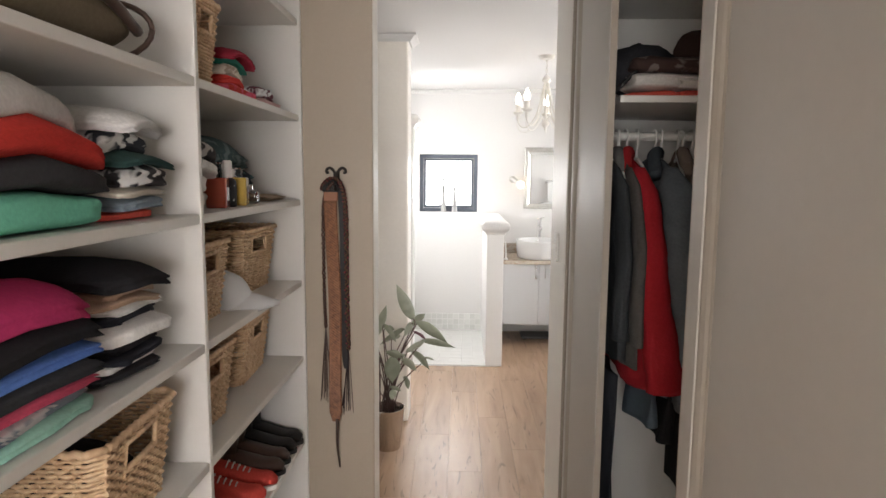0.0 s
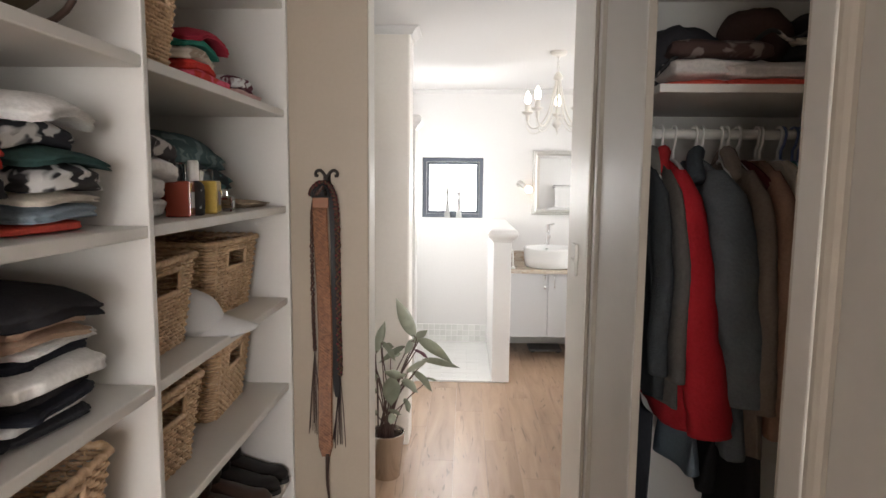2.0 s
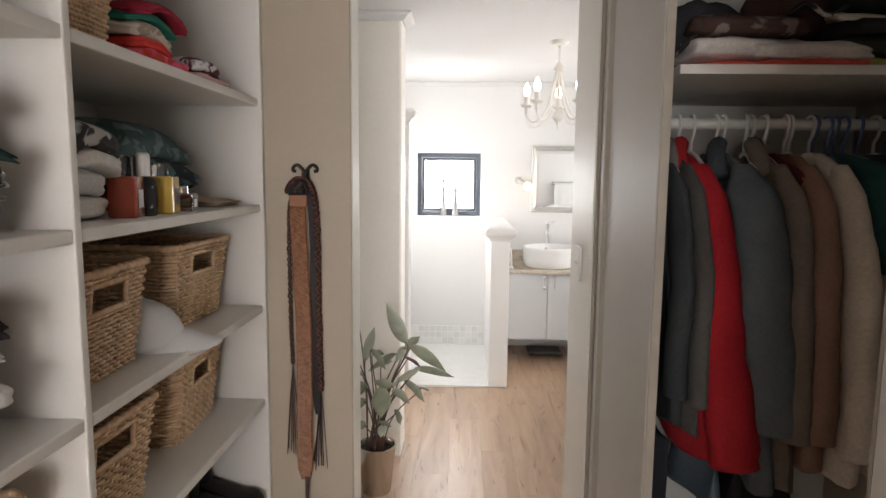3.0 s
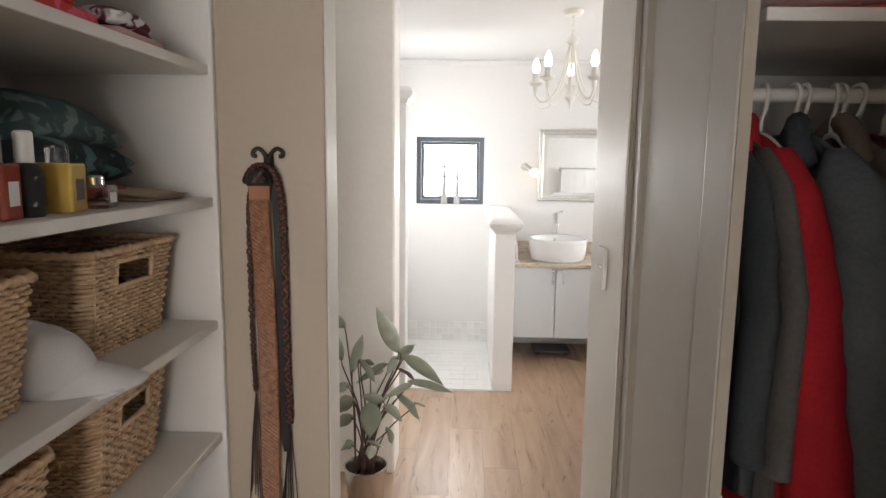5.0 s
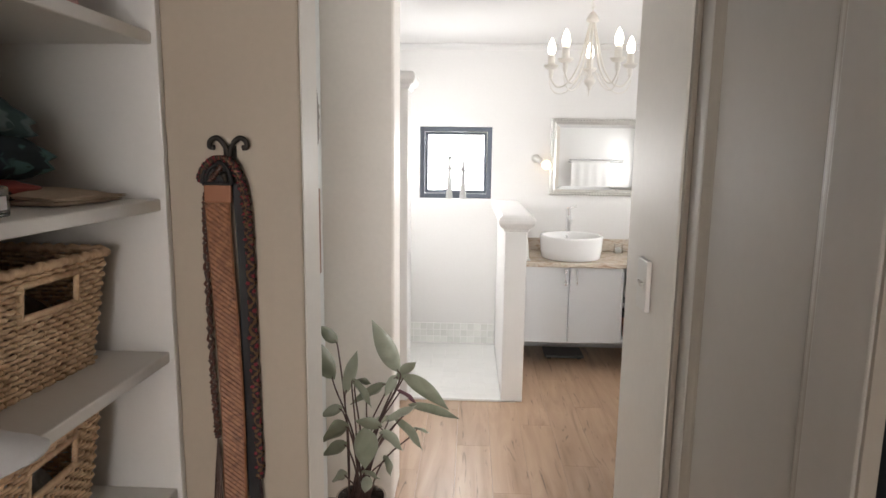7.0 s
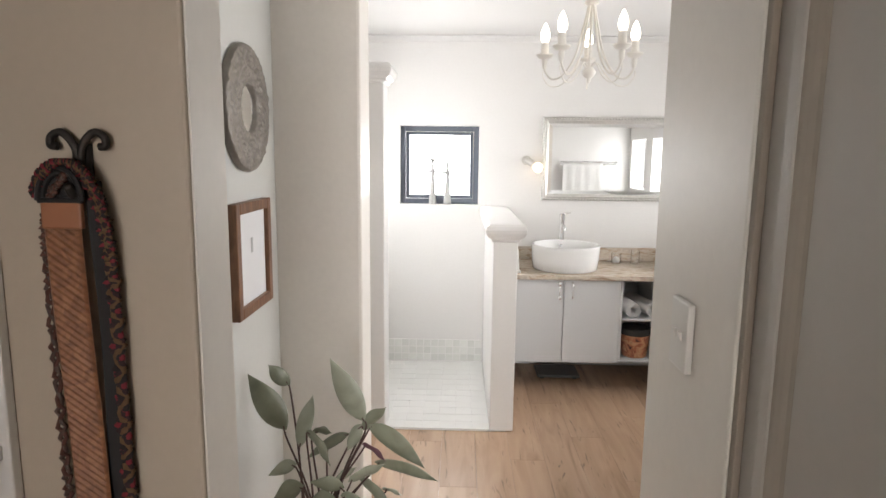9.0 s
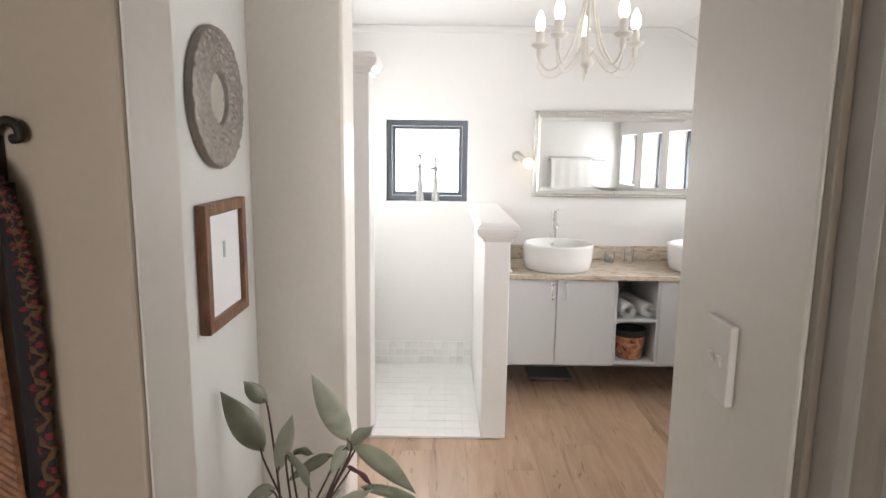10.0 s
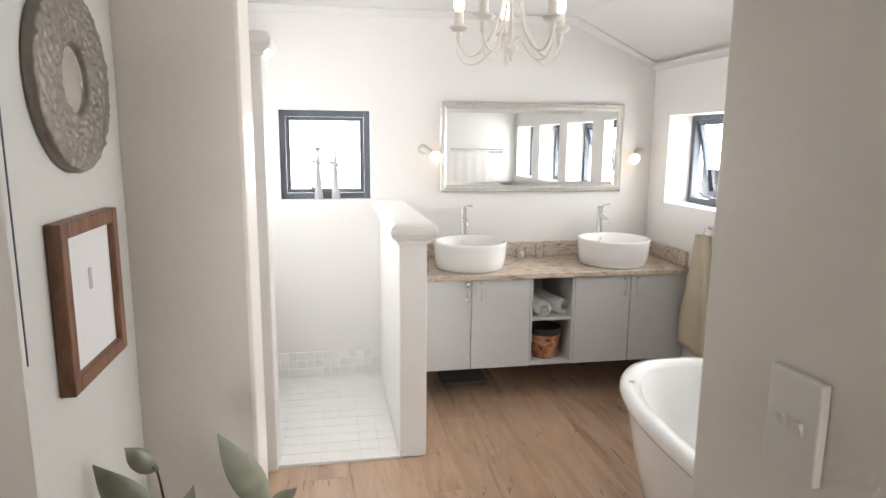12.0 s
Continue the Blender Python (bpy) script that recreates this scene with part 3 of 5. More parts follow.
tube(bm, [(0.13 * math.cos(a), 0.232, 0.062 + 0.062 * math.sin(a)) for a in [2 * math.pi * i / 24 for i in range(25)]], 0.006, 6)
finish("strap", bm, BROWN_LEATHER, bag, smooth=True)

# white cap
CAPCLOTH = material("white_cotton", (0.70, 0.69, 0.69), 0.85, vary=0.04, grain=200, bump=0.15)
cap = tagged(empty("cap", (-0.768, 1.935, 1.145), -72), "white cotton baseball cap", "cap")
bm = bmesh.new()
loops = []
for t in [i / 12 for i in range(13)]:
    k = math.cos(t * math.pi / 2 * 0.985) ** 0.62
    z = 0.004 + 0.118 * math.sin(t * math.pi / 2)
    loops.append([(0.080 * k * math.cos(a) * (1 + 0.012 * abs(math.sin(3 * a))), 0.098 * k * math.sin(a) - 0.018 * t, z * (1 - 0.10 * math.sin(a)) + 0.003 * noise.noise((3 * math.cos(a), 3 * math.sin(a), t * 4))) for a in [2 * math.pi * i / 48 for i in range(48)]])
rings(bm, loops)
finish("crown", bm, CAPCLOTH, cap, smooth=True)
bm = bmesh.new()
rows_ = []
for v in [i / 6 for i in range(7)]:
    rows_.append([((0.076 + 0.012 * v) * math.sin(a), 0.088 * math.cos(a) * (1 - v) + v * (0.058 + 0.122 * math.cos(a)), 0.026 - 0.018 * v - 0.020 * math.sin(a) ** 2 + 0.016 * math.cos(a) * (1 - v)) for a in [-math.pi / 2 + math.pi * i / 20 for i in range(21)]])
rings(bm, rows_ + [[(x, y, max(0.0008, z - 0.005)) for x, y, z in q] for q in reversed(rows_)], cap=False, closed=False)
finish("peak", bm, CAPCLOTH, cap, smooth=True)
bm = bmesh.new()
lathe(bm, [(0.008, 0.0), (0.006, 0.004), (0.001, 0.006)], 0, -0.018, 0.121, 12)
finish("button", bm, CAPCLOTH, cap, smooth=True)


# bottles
def bottle(name, x, y, z, rad, h, neck, mat, cap_mat, label, square=False):
    p = tagged(empty(name, (x, y, z), 12), label, "bottle", "toiletries on the shelf")
    bm = bmesh.new()
    if square:
        box(bm, -rad, -rad, 0, rad, rad, h)
        finish("body", bm, mat, p, 0.005)
        boxes("label", [(rad + 0.0005, -rad * 0.5, h * 0.25, rad + 0.0015, rad * 0.5, h * 0.68)], PAPER if mat is not AMBER else BROWN_LEATHER, p)
    else:
        lathe(bm, [(rad * 0.9, 0), (rad, 0.004), (rad, h * 0.86), (rad * 0.8, h * 0.95), (rad * 0.45, h)], seg=20)
        finish("body", bm, mat, p, smooth="angle")
        bm = bmesh.new()
        lathe(bm, [(rad + 0.0008, h * 0.2), (rad + 0.0008, h * 0.75)], seg=20, cap=False)
        finish("label", bm, fabric((0.02, 0.02, 0.02), (0.6, 0.6, 0.58)), p)
    bm = bmesh.new()
    lathe(bm, [(rad * 0.55, h), (rad * 0.55, h + neck), (rad * 0.4, h + neck + 0.004)], seg=16)
    finish("cap", bm, cap_mat, p, smooth="angle")
    return p


bottle("perfume_bottle", -0.712, 1.785, 1.47, 0.029, 0.088, 0.040, REDGLASS, GLASS, "red glass perfume bottle on a shelf", True)
bottle("bottle", -0.708, 1.853, 1.47, 0.026, 0.088, 0.048, BLACK_LEATHER, PLASTIC, "black printed bottle with a white pump cap")
bottle("perfume_bottle", -0.715, 1.945, 1.47, 0.034, 0.088, 0.026, AMBER, GLASS, "square amber perfume bottle with a clear stopper", True)
bottle("glass_jar", -0.712, 2.045, 1.47, 0.032, 0.046, 0.014, GLASS, CHROME, "small square clear glass jar", True)


# shoes
def shoe(mat, lace, label, tall=0.0, name="shoe"):
    """A shoe along +x (toe at +x)."""
    p = empty(name)
    bm = bmesh.new()
    loops = []
    for j in range(15):
        t = j / 14
        x = -0.13 + 0.27 * t
        half = 0.034 + 0.012 * math.sin(t * 2.6 + 0.3) if t < 0.9 else 0.028
        half *= 0.55 if j in (0, 14) else 1
        top = 0.085 - 0.045 * min(1, max(0, (t - 0.25) / 0.5))
        top = top * (0.6 if j == 14 else 1)
        loops.append([(x, half * math.copysign(abs(math.cos(a)) ** 0.7, math.cos(a)), 0.014 + max(0, top * (0.5 + 0.5 * math.sin(a)))) for a in [2 * math.pi * i / 16 for i in range(16)]])
    rings(bm, loops)
    if tall:
        lathe(bm, [(0.044, 0.05), (0.042, 0.11), (0.047, 0.06 + tall * 0.6), (0.052, 0.06 + tall)], cx=-0.07, seg=16, sy=0.8)
    finish("upper", bm, mat, p, smooth=True)
    bm = bmesh.new()
    loops = []
    for z in (0, 0.016):
        loops.append([(0.005 + 0.142 * math.cos(a), (0.043 + 0.006 * math.cos(a)) * math.sin(a), z) for a in [2 * math.pi * i / 24 for i in range(24)]])
    rings(bm, loops)
    box(bm, -0.13, -0.032, 0.0, -0.06, 0.032, 0.018)
    finish("sole", bm, RUBBER if not lace else PLASTIC, p)
    if lace:
        bm = bmesh.new()
        for k in range(5):
            x = -0.03 + 0.018 * k
            z = 0.098 - 0.008 * k
            tube(bm, spline([(x, -0.026, z - 0.018), (x + 0.006, 0, z + 0.002), (x, 0.026, z - 0.018)], 4), 0.0028, 5)
        finish("lace", bm, fabric((0.5, 0.45, 0.42)), p)
    return tagged(p, label, "shoe", "shoes on the shelf")


sneaker = shoe(fabric((0.50, 0.055, 0.04)), True, "red canvas lace-up sneaker on a shelf", name="sneaker")
sneaker.matrix_world = pose(-0.785, 1.92, 0.48, 0, 0, 6)
copy_thing(sneaker, pose(-0.775, 2.02, 0.48, 0, 0, 4))
brown = shoe(BROWN_LEATHER, False, "dark brown leather ankle boot on a shelf", 0.08, "ankle_boot")
brown.matrix_world = pose(-0.78, 2.12, 0.48, 0, 0, 5)
copy_thing(brown, pose(-0.785, 2.21, 0.48, 0, 0, 3))
boot = shoe(BLACK_LEATHER, False, "black leather boot standing on a shelf", 0.25, "boot")
boot.matrix_world = pose(-0.785, 2.30, 0.48, 0, 0, 2)
copy_thing(boot, pose(-0.78, 2.386, 0.48, 0, 0, 0))

# ---- belts on the iron hook ----
hook = tagged(empty("wall_hook", (-0.498, 2.456, 1.55)), "black wrought iron scroll wall hook", "hook")
bm = bmesh.new()
for s in (-1, 1):
    tube(bm, spline([(0, -0.012, 0.0), (s * 0.006, -0.014, 0.028), (s * 0.022, -0.014, 0.045), (s * 0.036, -0.014, 0.040), (s * 0.038, -0.014, 0.028), (s * 0.029, -0.014, 0.026)], 6), 0.0055, 8)
tube(bm, spline([(0, -0.006, 0.02), (0, -0.010, -0.02), (0, -0.03, -0.04), (0, -0.045, -0.025)], 6), 0.006, 8)
box(bm, -0.012, -0.010, -0.03, 0.012, -0.001, 0.03)
finish("scroll", bm, IRON, hook, smooth=True)


def strap(name, cx, y, z0, z1, w, th, mat, label, weave=0.0, tip=0.0):
    """A belt hanging down from z0 to z1."""
    p = tagged(empty(name, (cx, y, z0)), label, "belt", "belts on the hook")
    bm = bmesh.new()
    n = 170 if weave else 30
    loops = []
    for j in range(n + 1):
        t = j / n
        z = -(z0 - z1) * t
        sway = 0.004 * math.sin(t * 7 + cx * 40) + 0.012 * t
        k = 1.0 if t < 0.96 else 1 - 10 * (t - 0.96)
        e = weave * (1 if j % 2 else -1)
        loops.append([(sway - w / 2 * k, 0, z)] + [(sway + w * u * k, -th / 2 - e * (1 if q % 2 else -1), z) for q, u in enumerate((-0.42, -0.28, -0.14, 0.0, 0.14, 0.28, 0.42))] + [(sway + w / 2 * k, 0, z), (sway, th / 2, z)])
    rings(bm, loops)
    finish("strap", bm, mat, p, smooth=False)
    if tip:
        bm = bmesh.new()
        tube(bm, spline([(0.014, 0, -(z0 - z1) + 0.01), (0.012, 0, -(z0 - z1) - tip * 0.5), (0.022, 0, -(z0 - z1) - tip)], 6), 0.008, 8, 0.003)
        finish("tail", bm, BROWN_LEATHER, p, smooth=True)
    return p


tanbelt = strap("woven_belt", -0.516, 2.428, 1.50, 0.56, 0.052, 0.008, LEATHER, "wide tan woven leather belt hanging from a hook", 0.0007, 0.2)
bm = bmesh.new()
box(bm, -0.028, -0.008, -0.035, 0.028, 0.002, 0.006)
finish("tab", bm, material("tan_leather", (0.30, 0.12, 0.055), 0.45, vary=0.12), tanbelt, 0.003)
bm = bmesh.new()
for r, yy in ((0.030, -0.007), (0.025, -0.003), (0.020, 0.001)):
    tube(bm, [(r * math.cos(a), yy, 0.004 + r * 1.5 * math.sin(a)) for a in [math.pi * i / 20 for i in range(21)]], 0.0042, 8)
tube(bm, [(-0.030, -0.006, 0.004), (0.030, -0.006, 0.004)], 0.004, 8)
rings(bm, [[(0.022 * math.cos(a), y, 0.004 + 0.034 * math.sin(a)) for a in [math.pi * i / 16 for i in range(17)]] for y in (0.003, 0.009)])
finish("buckle", bm, BLACK_LEATHER, tanbelt, smooth="angle")
strap("black_belt", -0.480, 2.440, 1.53, 0.78, 0.026, 0.006, BLACK_LEATHER, "black leather belt hanging from a hook")


def braid(name, pts, mats, label, r=0.009, fringe=0.3):
    p = tagged(empty(name, pts[0]), label, "belt", "belts on the hook")
    o = Vector(pts[0])
    sway = Vector((0.005, 0, 0))
    path = [q - o + sway for q in spline(pts, 36)]
    for k, m in enumerate(mats):
        bm = bmesh.new()
        ph = 2 * math.pi * k / len(mats)
        tube(bm, [q + Vector((r * (0.8 + 0.5 * noise.noise((i * 0.21, k, 2))) * math.cos(i * 1.35 + ph + noise.noise((i * 0.13, k, 7))), r * 0.6 * math.sin(i * 2.7 + ph), 0)) for i, q in enumerate(path)], r * 0.58, 6)
        finish("strand", bm, m, p, smooth=True)
    bm = bmesh.new()
    end = path[-1]
    rnd = random.Random(len(name))
    for k in range(10):
        x = rnd.uniform(-0.014, 0.012)
        tube(bm, spline([end, end + Vector((x, 0, -fringe * 0.4)), end + Vector((x * 2.4 + rnd.uniform(-0.006, 0.006), 0.004, -fringe * rnd.uniform(0.8, 1)))], 6), 0.0016, 4)
    finish("fringe", bm, mats[0], p)
    return p


braid("braided_belt", [(-0.556, 2.430, 1.51), (-0.546, 2.424, 1.535), (-0.517, 2.418, 1.556), (-0.488, 2.420, 1.545), (-0.470, 2.428, 1.49), (-0.465, 2.436, 1.38), (-0.464, 2.439, 1.1), (-0.461, 2.441, 0.86)], [fabric((0.035, 0.02, 0.02)), fabric((0.17, 0.022, 0.03)), fabric((0.025, 0.02, 0.018)), fabric((0.11, 0.06, 0.03))], "multicoloured braided cord belt hanging from a hook", 0.008, 0.28)
braid("dark_braided_belt", [(-0.51, 2.421, 1.54), (-0.545, 2.428, 1.49), (-0.556, 2.436, 1.38), (-0.556, 2.439, 1.1), (-0.552, 2.441, 0.95)], [BROWN_LEATHER, fabric((0.09, 0.04, 0.03))], "dark brown braided leather belt hanging from a hook", 0.006, 0.32)


# ---- wardrobe ----
ward = tagged(empty("wardrobe", (0.8, 2.1, 0)), "built-in wardrobe with a high shelf and hanging rail", "wardrobe")
def shaker_door(y0, y1, near, far, label, near_edge, front=0.42):
    """A framed door in the wardrobe's front plane at x = 0.42, facing -x, or on its own track, with stiles of two widths."""
    p = tagged(empty("door", (front - 0.8, y0 - 2.1, 0)), label)
    p.parent = ward
    w, z1, z0 = y1 - y0, 2.42, 0.03
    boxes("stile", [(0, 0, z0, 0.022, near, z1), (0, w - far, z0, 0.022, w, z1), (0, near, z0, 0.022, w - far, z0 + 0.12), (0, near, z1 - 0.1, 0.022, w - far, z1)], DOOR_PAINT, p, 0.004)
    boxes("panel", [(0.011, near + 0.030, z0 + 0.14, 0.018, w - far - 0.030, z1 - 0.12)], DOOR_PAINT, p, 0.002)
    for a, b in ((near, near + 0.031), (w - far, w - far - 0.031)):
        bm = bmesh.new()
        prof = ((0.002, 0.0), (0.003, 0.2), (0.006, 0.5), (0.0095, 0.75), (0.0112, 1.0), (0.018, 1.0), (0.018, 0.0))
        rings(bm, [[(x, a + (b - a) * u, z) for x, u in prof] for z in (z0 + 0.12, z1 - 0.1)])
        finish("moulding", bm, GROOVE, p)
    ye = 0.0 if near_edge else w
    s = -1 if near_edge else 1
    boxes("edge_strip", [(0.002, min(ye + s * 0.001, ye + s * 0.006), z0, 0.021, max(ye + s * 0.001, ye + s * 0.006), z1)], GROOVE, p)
    return p


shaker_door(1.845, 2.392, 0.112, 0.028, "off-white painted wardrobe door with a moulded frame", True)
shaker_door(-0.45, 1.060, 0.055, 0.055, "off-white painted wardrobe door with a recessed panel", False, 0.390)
structure("trim_wardrobe_post", [(0.4285, 2.378, 0, 0.46, 2.4555, 2.45)], DOOR_PAINT, "off-white wardrobe end post", 0.003)
structure("trim_wardrobe_bead", [(0.417, 2.440, 0, 0.429, 2.456, 2.45)], SHADOW_BEAD, "bead coloured brown for the shadow groove beside the door jamb", 0.002)
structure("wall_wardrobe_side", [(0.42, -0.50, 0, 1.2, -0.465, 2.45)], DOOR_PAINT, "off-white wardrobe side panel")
o2 = (-0.8, -2.1, 0)
for nm, b, m in (("back_panel", (0.463, 2.458, 0, 1.199, 2.472, 2.44), MELAMINE), ("shelf", (0.463, 1.865, 1.787, 1.199, 2.457, 1.808), MELAMINE), ("top_shelf", (0.463, 1.865, 2.165, 1.199, 2.457, 2.187), MELAMINE), ("side_panel", (1.184, -0.46, 0, 1.198, 1.864, 2.44), MELAMINE), ("base", (0.463, 1.10, 0.0, 1.18, 2.457, 0.05), MELAMINE)):
    ob = boxes(nm, [b], m, ward, 0.002)
    ob.location = o2
RAIL_Y, RAIL_Z = 2.13, 1.705
bm = bmesh.new()
tube(bm, [(0.465, RAIL_Y, RAIL_Z), (1.183, RAIL_Y, RAIL_Z)], 0.0145, 14)
ob = finish("rail", bm, PLASTIC, ward, smooth="angle")
ob.location = o2


def hanger(x, mat, tilt):
    p = tagged(empty("clothes_hanger", (x, RAIL_Y, RAIL_Z), tilt), "plastic clothes hanger on the wardrobe rail", "hanger", "hangers on the rail")
    bm = bmesh.new()
    tube(bm, [(0, 0.021 * math.cos(a), 0.0 + 0.021 * math.sin(a)) for a in [radians(-30 + 12 * i) for i in range(19)]] + [(0, -0.012, -0.03), (0, 0, -0.045), (0, 0, -0.075)], 0.0042, 8)
    finish("hook", bm, mat, p, smooth=True)
    bm = bmesh.new()
    tube(bm, spline([(0, -0.15, -0.145), (0, -0.09, -0.11), (0, 0, -0.075), (0, 0.09, -0.11), (0, 0.15, -0.145)], 6), 0.005, 8)
    finish("shoulders", bm, mat, p, smooth=True)
    return p


def garment(name, x, length, th, colour, seed, label, sleeve=0.0, w=0.46, tilt=0.0, pattern=None, collar=None, drift=0.0, quilt=0):
    """Clothing on a hanger: shoulders along y, hanging from the rail."""
    p = tagged(empty(name, (x, RAIL_Y, RAIL_Z), tilt), label, "clothing", "clothes on the rail")
    mat = fabric(colour, pattern)
    n, seg = 64, 60
    bm = bmesh.new()
    loops = []
    for j in range(n + 1):
        t = j / n
        zs = 0.075 + (length) * t
        if t < 0.14:
            half = 0.055 + (w / 2 - 0.055) * (t / 0.14) ** 0.75
        else:
            half = w / 2 + 0.02 * (t - 0.14) + 0.012 * noise.noise((t * 3, seed, 0))
        thick = min(th, 0.055) * (0.35 + 0.65 * min(1, t / 0.2)) * (1 + 0.25 * t)
        loop = []
        for i in range(seg):
            a = 2 * math.pi * i / seg
            c, s = math.cos(a), math.sin(a)
            fold = 0.016 * min(1, t * 2.5) * math.sin(a * 5 + seed * 2 + 2.2 * noise.noise((t * 1.8, seed, a)))
            crease = 0.008 * noise.noise((c * 3 + seed, s * 5, t * 11)) + 0.005 * noise.noise((c * 4 + seed, s * 16 + t * 9, t * 7)) + 0.0025 * noise.noise((c * 9, s * 30, t * 40 + seed))
            if quilt:
                crease = 0.010 * abs(math.sin(t * length / 0.062 * math.pi)) - 0.005 + 0.2 * crease
            yy = half * math.copysign(abs(s) ** 0.75, s)
            xx = (thick / 2) * math.copysign(abs(c) ** 0.6, c) + (fold + crease) * abs(c) ** 0.5
            hem = 0.025 * noise.noise((a, seed, 3)) * (t > 0.85)
            loop.append((xx + drift * 0.6 * t * t, yy + crease * (math.copysign(1, s) if quilt else 1), -zs + hem))
        loops.append(loop)
    rings(bm, loops)
    finish("body", bm, mat, p, smooth=True)
    if sleeve:
        for s in (-1, 1):
            bm = bmesh.new()
            loops = []
            for j in range(49):
                t = j / 48
                cy = s * (w / 2 - 0.085 + 0.105 * math.sin(min(1, t * 1.9) * 1.57))
                cz = -0.105 - (sleeve + 0.03) * t
                cx = drift * t * t + 0.012 * noise.noise((t * 3, seed + s, 5)) - 0.008
                rx = (0.011 + th * 0.42) * (0.80 + 0.30 * t)
                ry = 0.058 * (1.05 - 0.35 * t)
                k = min(1.0, 0.25 + 7 * t) ** 0.7
                loops.append([(cx + k * rx * math.cos(a) * (1 + 0.14 * noise.noise((t * 9, a, seed)) + 0.10 * noise.noise((t * 22, a * 2, seed))), cy + k * ry * math.sin(a) * (1 + 0.14 * noise.noise((t * 9, a + 5, seed)) + 0.06 * noise.noise((t * 22, a * 2 + 5, seed))), cz) for a in [2 * math.pi * i / 18 for i in range(18)]])
            rings(bm, loops)
            finish("sleeve", bm, mat, p, smooth=True)
    if collar:
        bm = bmesh.new()
        tube(bm, spline([(-th * 0.3, -0.10, -0.135), (-th * 0.2, -0.055, -0.075), (th * 0.1, 0, -0.052), (th * 0.3, 0.055, -0.075), (th * 0.2, 0.09, -0.14)], 6), 0.024, 10, 0.018)
        finish("collar", bm, fabric(collar), p, smooth=True)
    return p


# kind, x, length, thickness, colour, label, sleeve, collar, drift, quilted
CLOTHES = (
    ("coat", 0.486, 0.64, 0.028, (0.030, 0.034, 0.038), "dark slate coat hanging in the wardrobe", 0.50, None, 0.0, 0),
    ("jacket", 0.522, 0.655, 0.020, (0.080, 0.075, 0.070), "grey fleece jacket hanging in the wardrobe", 0.52, (0.15, 0.14, 0.13), 0.005, 0),
    ("jacket", 0.552, 0.74, 0.105, (0.31, 0.010, 0.016), "bright red fleece jacket hanging in the wardrobe", 0.67, (0.40, 0.016, 0.02), 0.075, 0),
    ("denim_jacket", 0.648, 0.80, 0.125, (0.10, 0.115, 0.13), "blue-grey denim jacket hanging in the wardrobe", 0.585, (0.06, 0.072, 0.084), 0.075, 0),
    ("jacket", 0.738, 0.80, 0.045, (0.15, 0.12, 0.10), "dark taupe jacket hanging in the wardrobe", 0.60, (0.194, 0.154, 0.130), 0.02, 0),
    ("shirt", 0.770, 0.66, 0.025, (0.10, 0.02, 0.022), "dark red shirt hanging in the wardrobe", 0.0, None, 0.01, 0),
    ("coat", 0.826, 0.74, 0.068, (0.23, 0.135, 0.095), "brown suede coat hanging in the wardrobe", 0.60, None, 0.01, 0),
    ("cardigan", 0.888, 0.765, 0.062, (0.60, 0.53, 0.45), "beige knitted cardigan hanging in the wardrobe", 0.64, None, 0.025, 0),
    ("shirt", 0.930, 0.28, 0.016, (0.03, 0.11, 0.11), "teal shirt hanging in the wardrobe", 0.0, None, 0.0, 0),
    ("padded_vest", 0.972, 0.78, 0.065, (0.52, 0.41, 0.32), "beige padded vest hanging in the wardrobe", 0.0, None, 0.02, 1),
    ("coat", 1.05, 0.74, 0.05, (0.049, 0.052, 0.073), "dark navy coat hanging in the wardrobe", 0.56, None, 0.0, 0),
    ("coat", 1.128, 0.74, 0.05, (0.06, 0.05, 0.05), "black wool coat hanging in the wardrobe", 0.56, None, 0.0, 0),
)
rnd = random.Random(5)
BLUE_PLASTIC = material("blue_plastic", (0.10, 0.14, 0.30), 0.3)
for i, (nm, x, ln, th, col, lab, sl, colr, dr, quilt) in enumerate(CLOTHES):
    tl = rnd.uniform(-3, 8)
    garment(nm, x, ln, th, col, i + 1, lab, sl, 0.46, tl, None, colr, dr, quilt)
    hanger(x, BLUE_PLASTIC if i in (8, 9) else PLASTIC, tl)
for x in (0.48, 0.528, 0.59, 0.668, 0.725, 0.775, 0.838, 0.897, 0.947, 1.01, 1.08):
    hanger(x, BLUE_PLASTIC if x > 0.87 else PLASTIC, rnd.uniform(-9, 9))
# trousers on the low rail and skirts below
for i, (x, c, l, top) in enumerate(((0.50, (0.02, 0.022, 0.028), 0.62, 0.93), (0.63, (0.12, 0.16, 0.20), 0.22, 0.95), (0.70, (0.015, 0.015, 0.017), 0.28, 0.95), (0.80, (0.02, 0.02, 0.022), 0.5, 0.95))):
    bm = bmesh.new()
    loops = []
    for j in range(16):
        t = j / 15
        loops.append([(0.022 * math.cos(a) + 0.012 * math.sin(3 * a + t * 3 + i), (0.15 + 0.02 * t) * math.sin(a) * (1 - 0.5 * t * (i == 2)), -l * t - 0.03 * (i == 1) * t * math.sin(a)) for a in [2 * math.pi * k / 24 for k in range(24)]])
    rings(bm, loops)
    ob = finish("trousers", bm, fabric(c), None, smooth=True)
    ob.matrix_world = pose(x, 2.10, top)
    tagged(ob, "dark trousers hanging low in the wardrobe", "clothing", "trousers in the wardrobe")

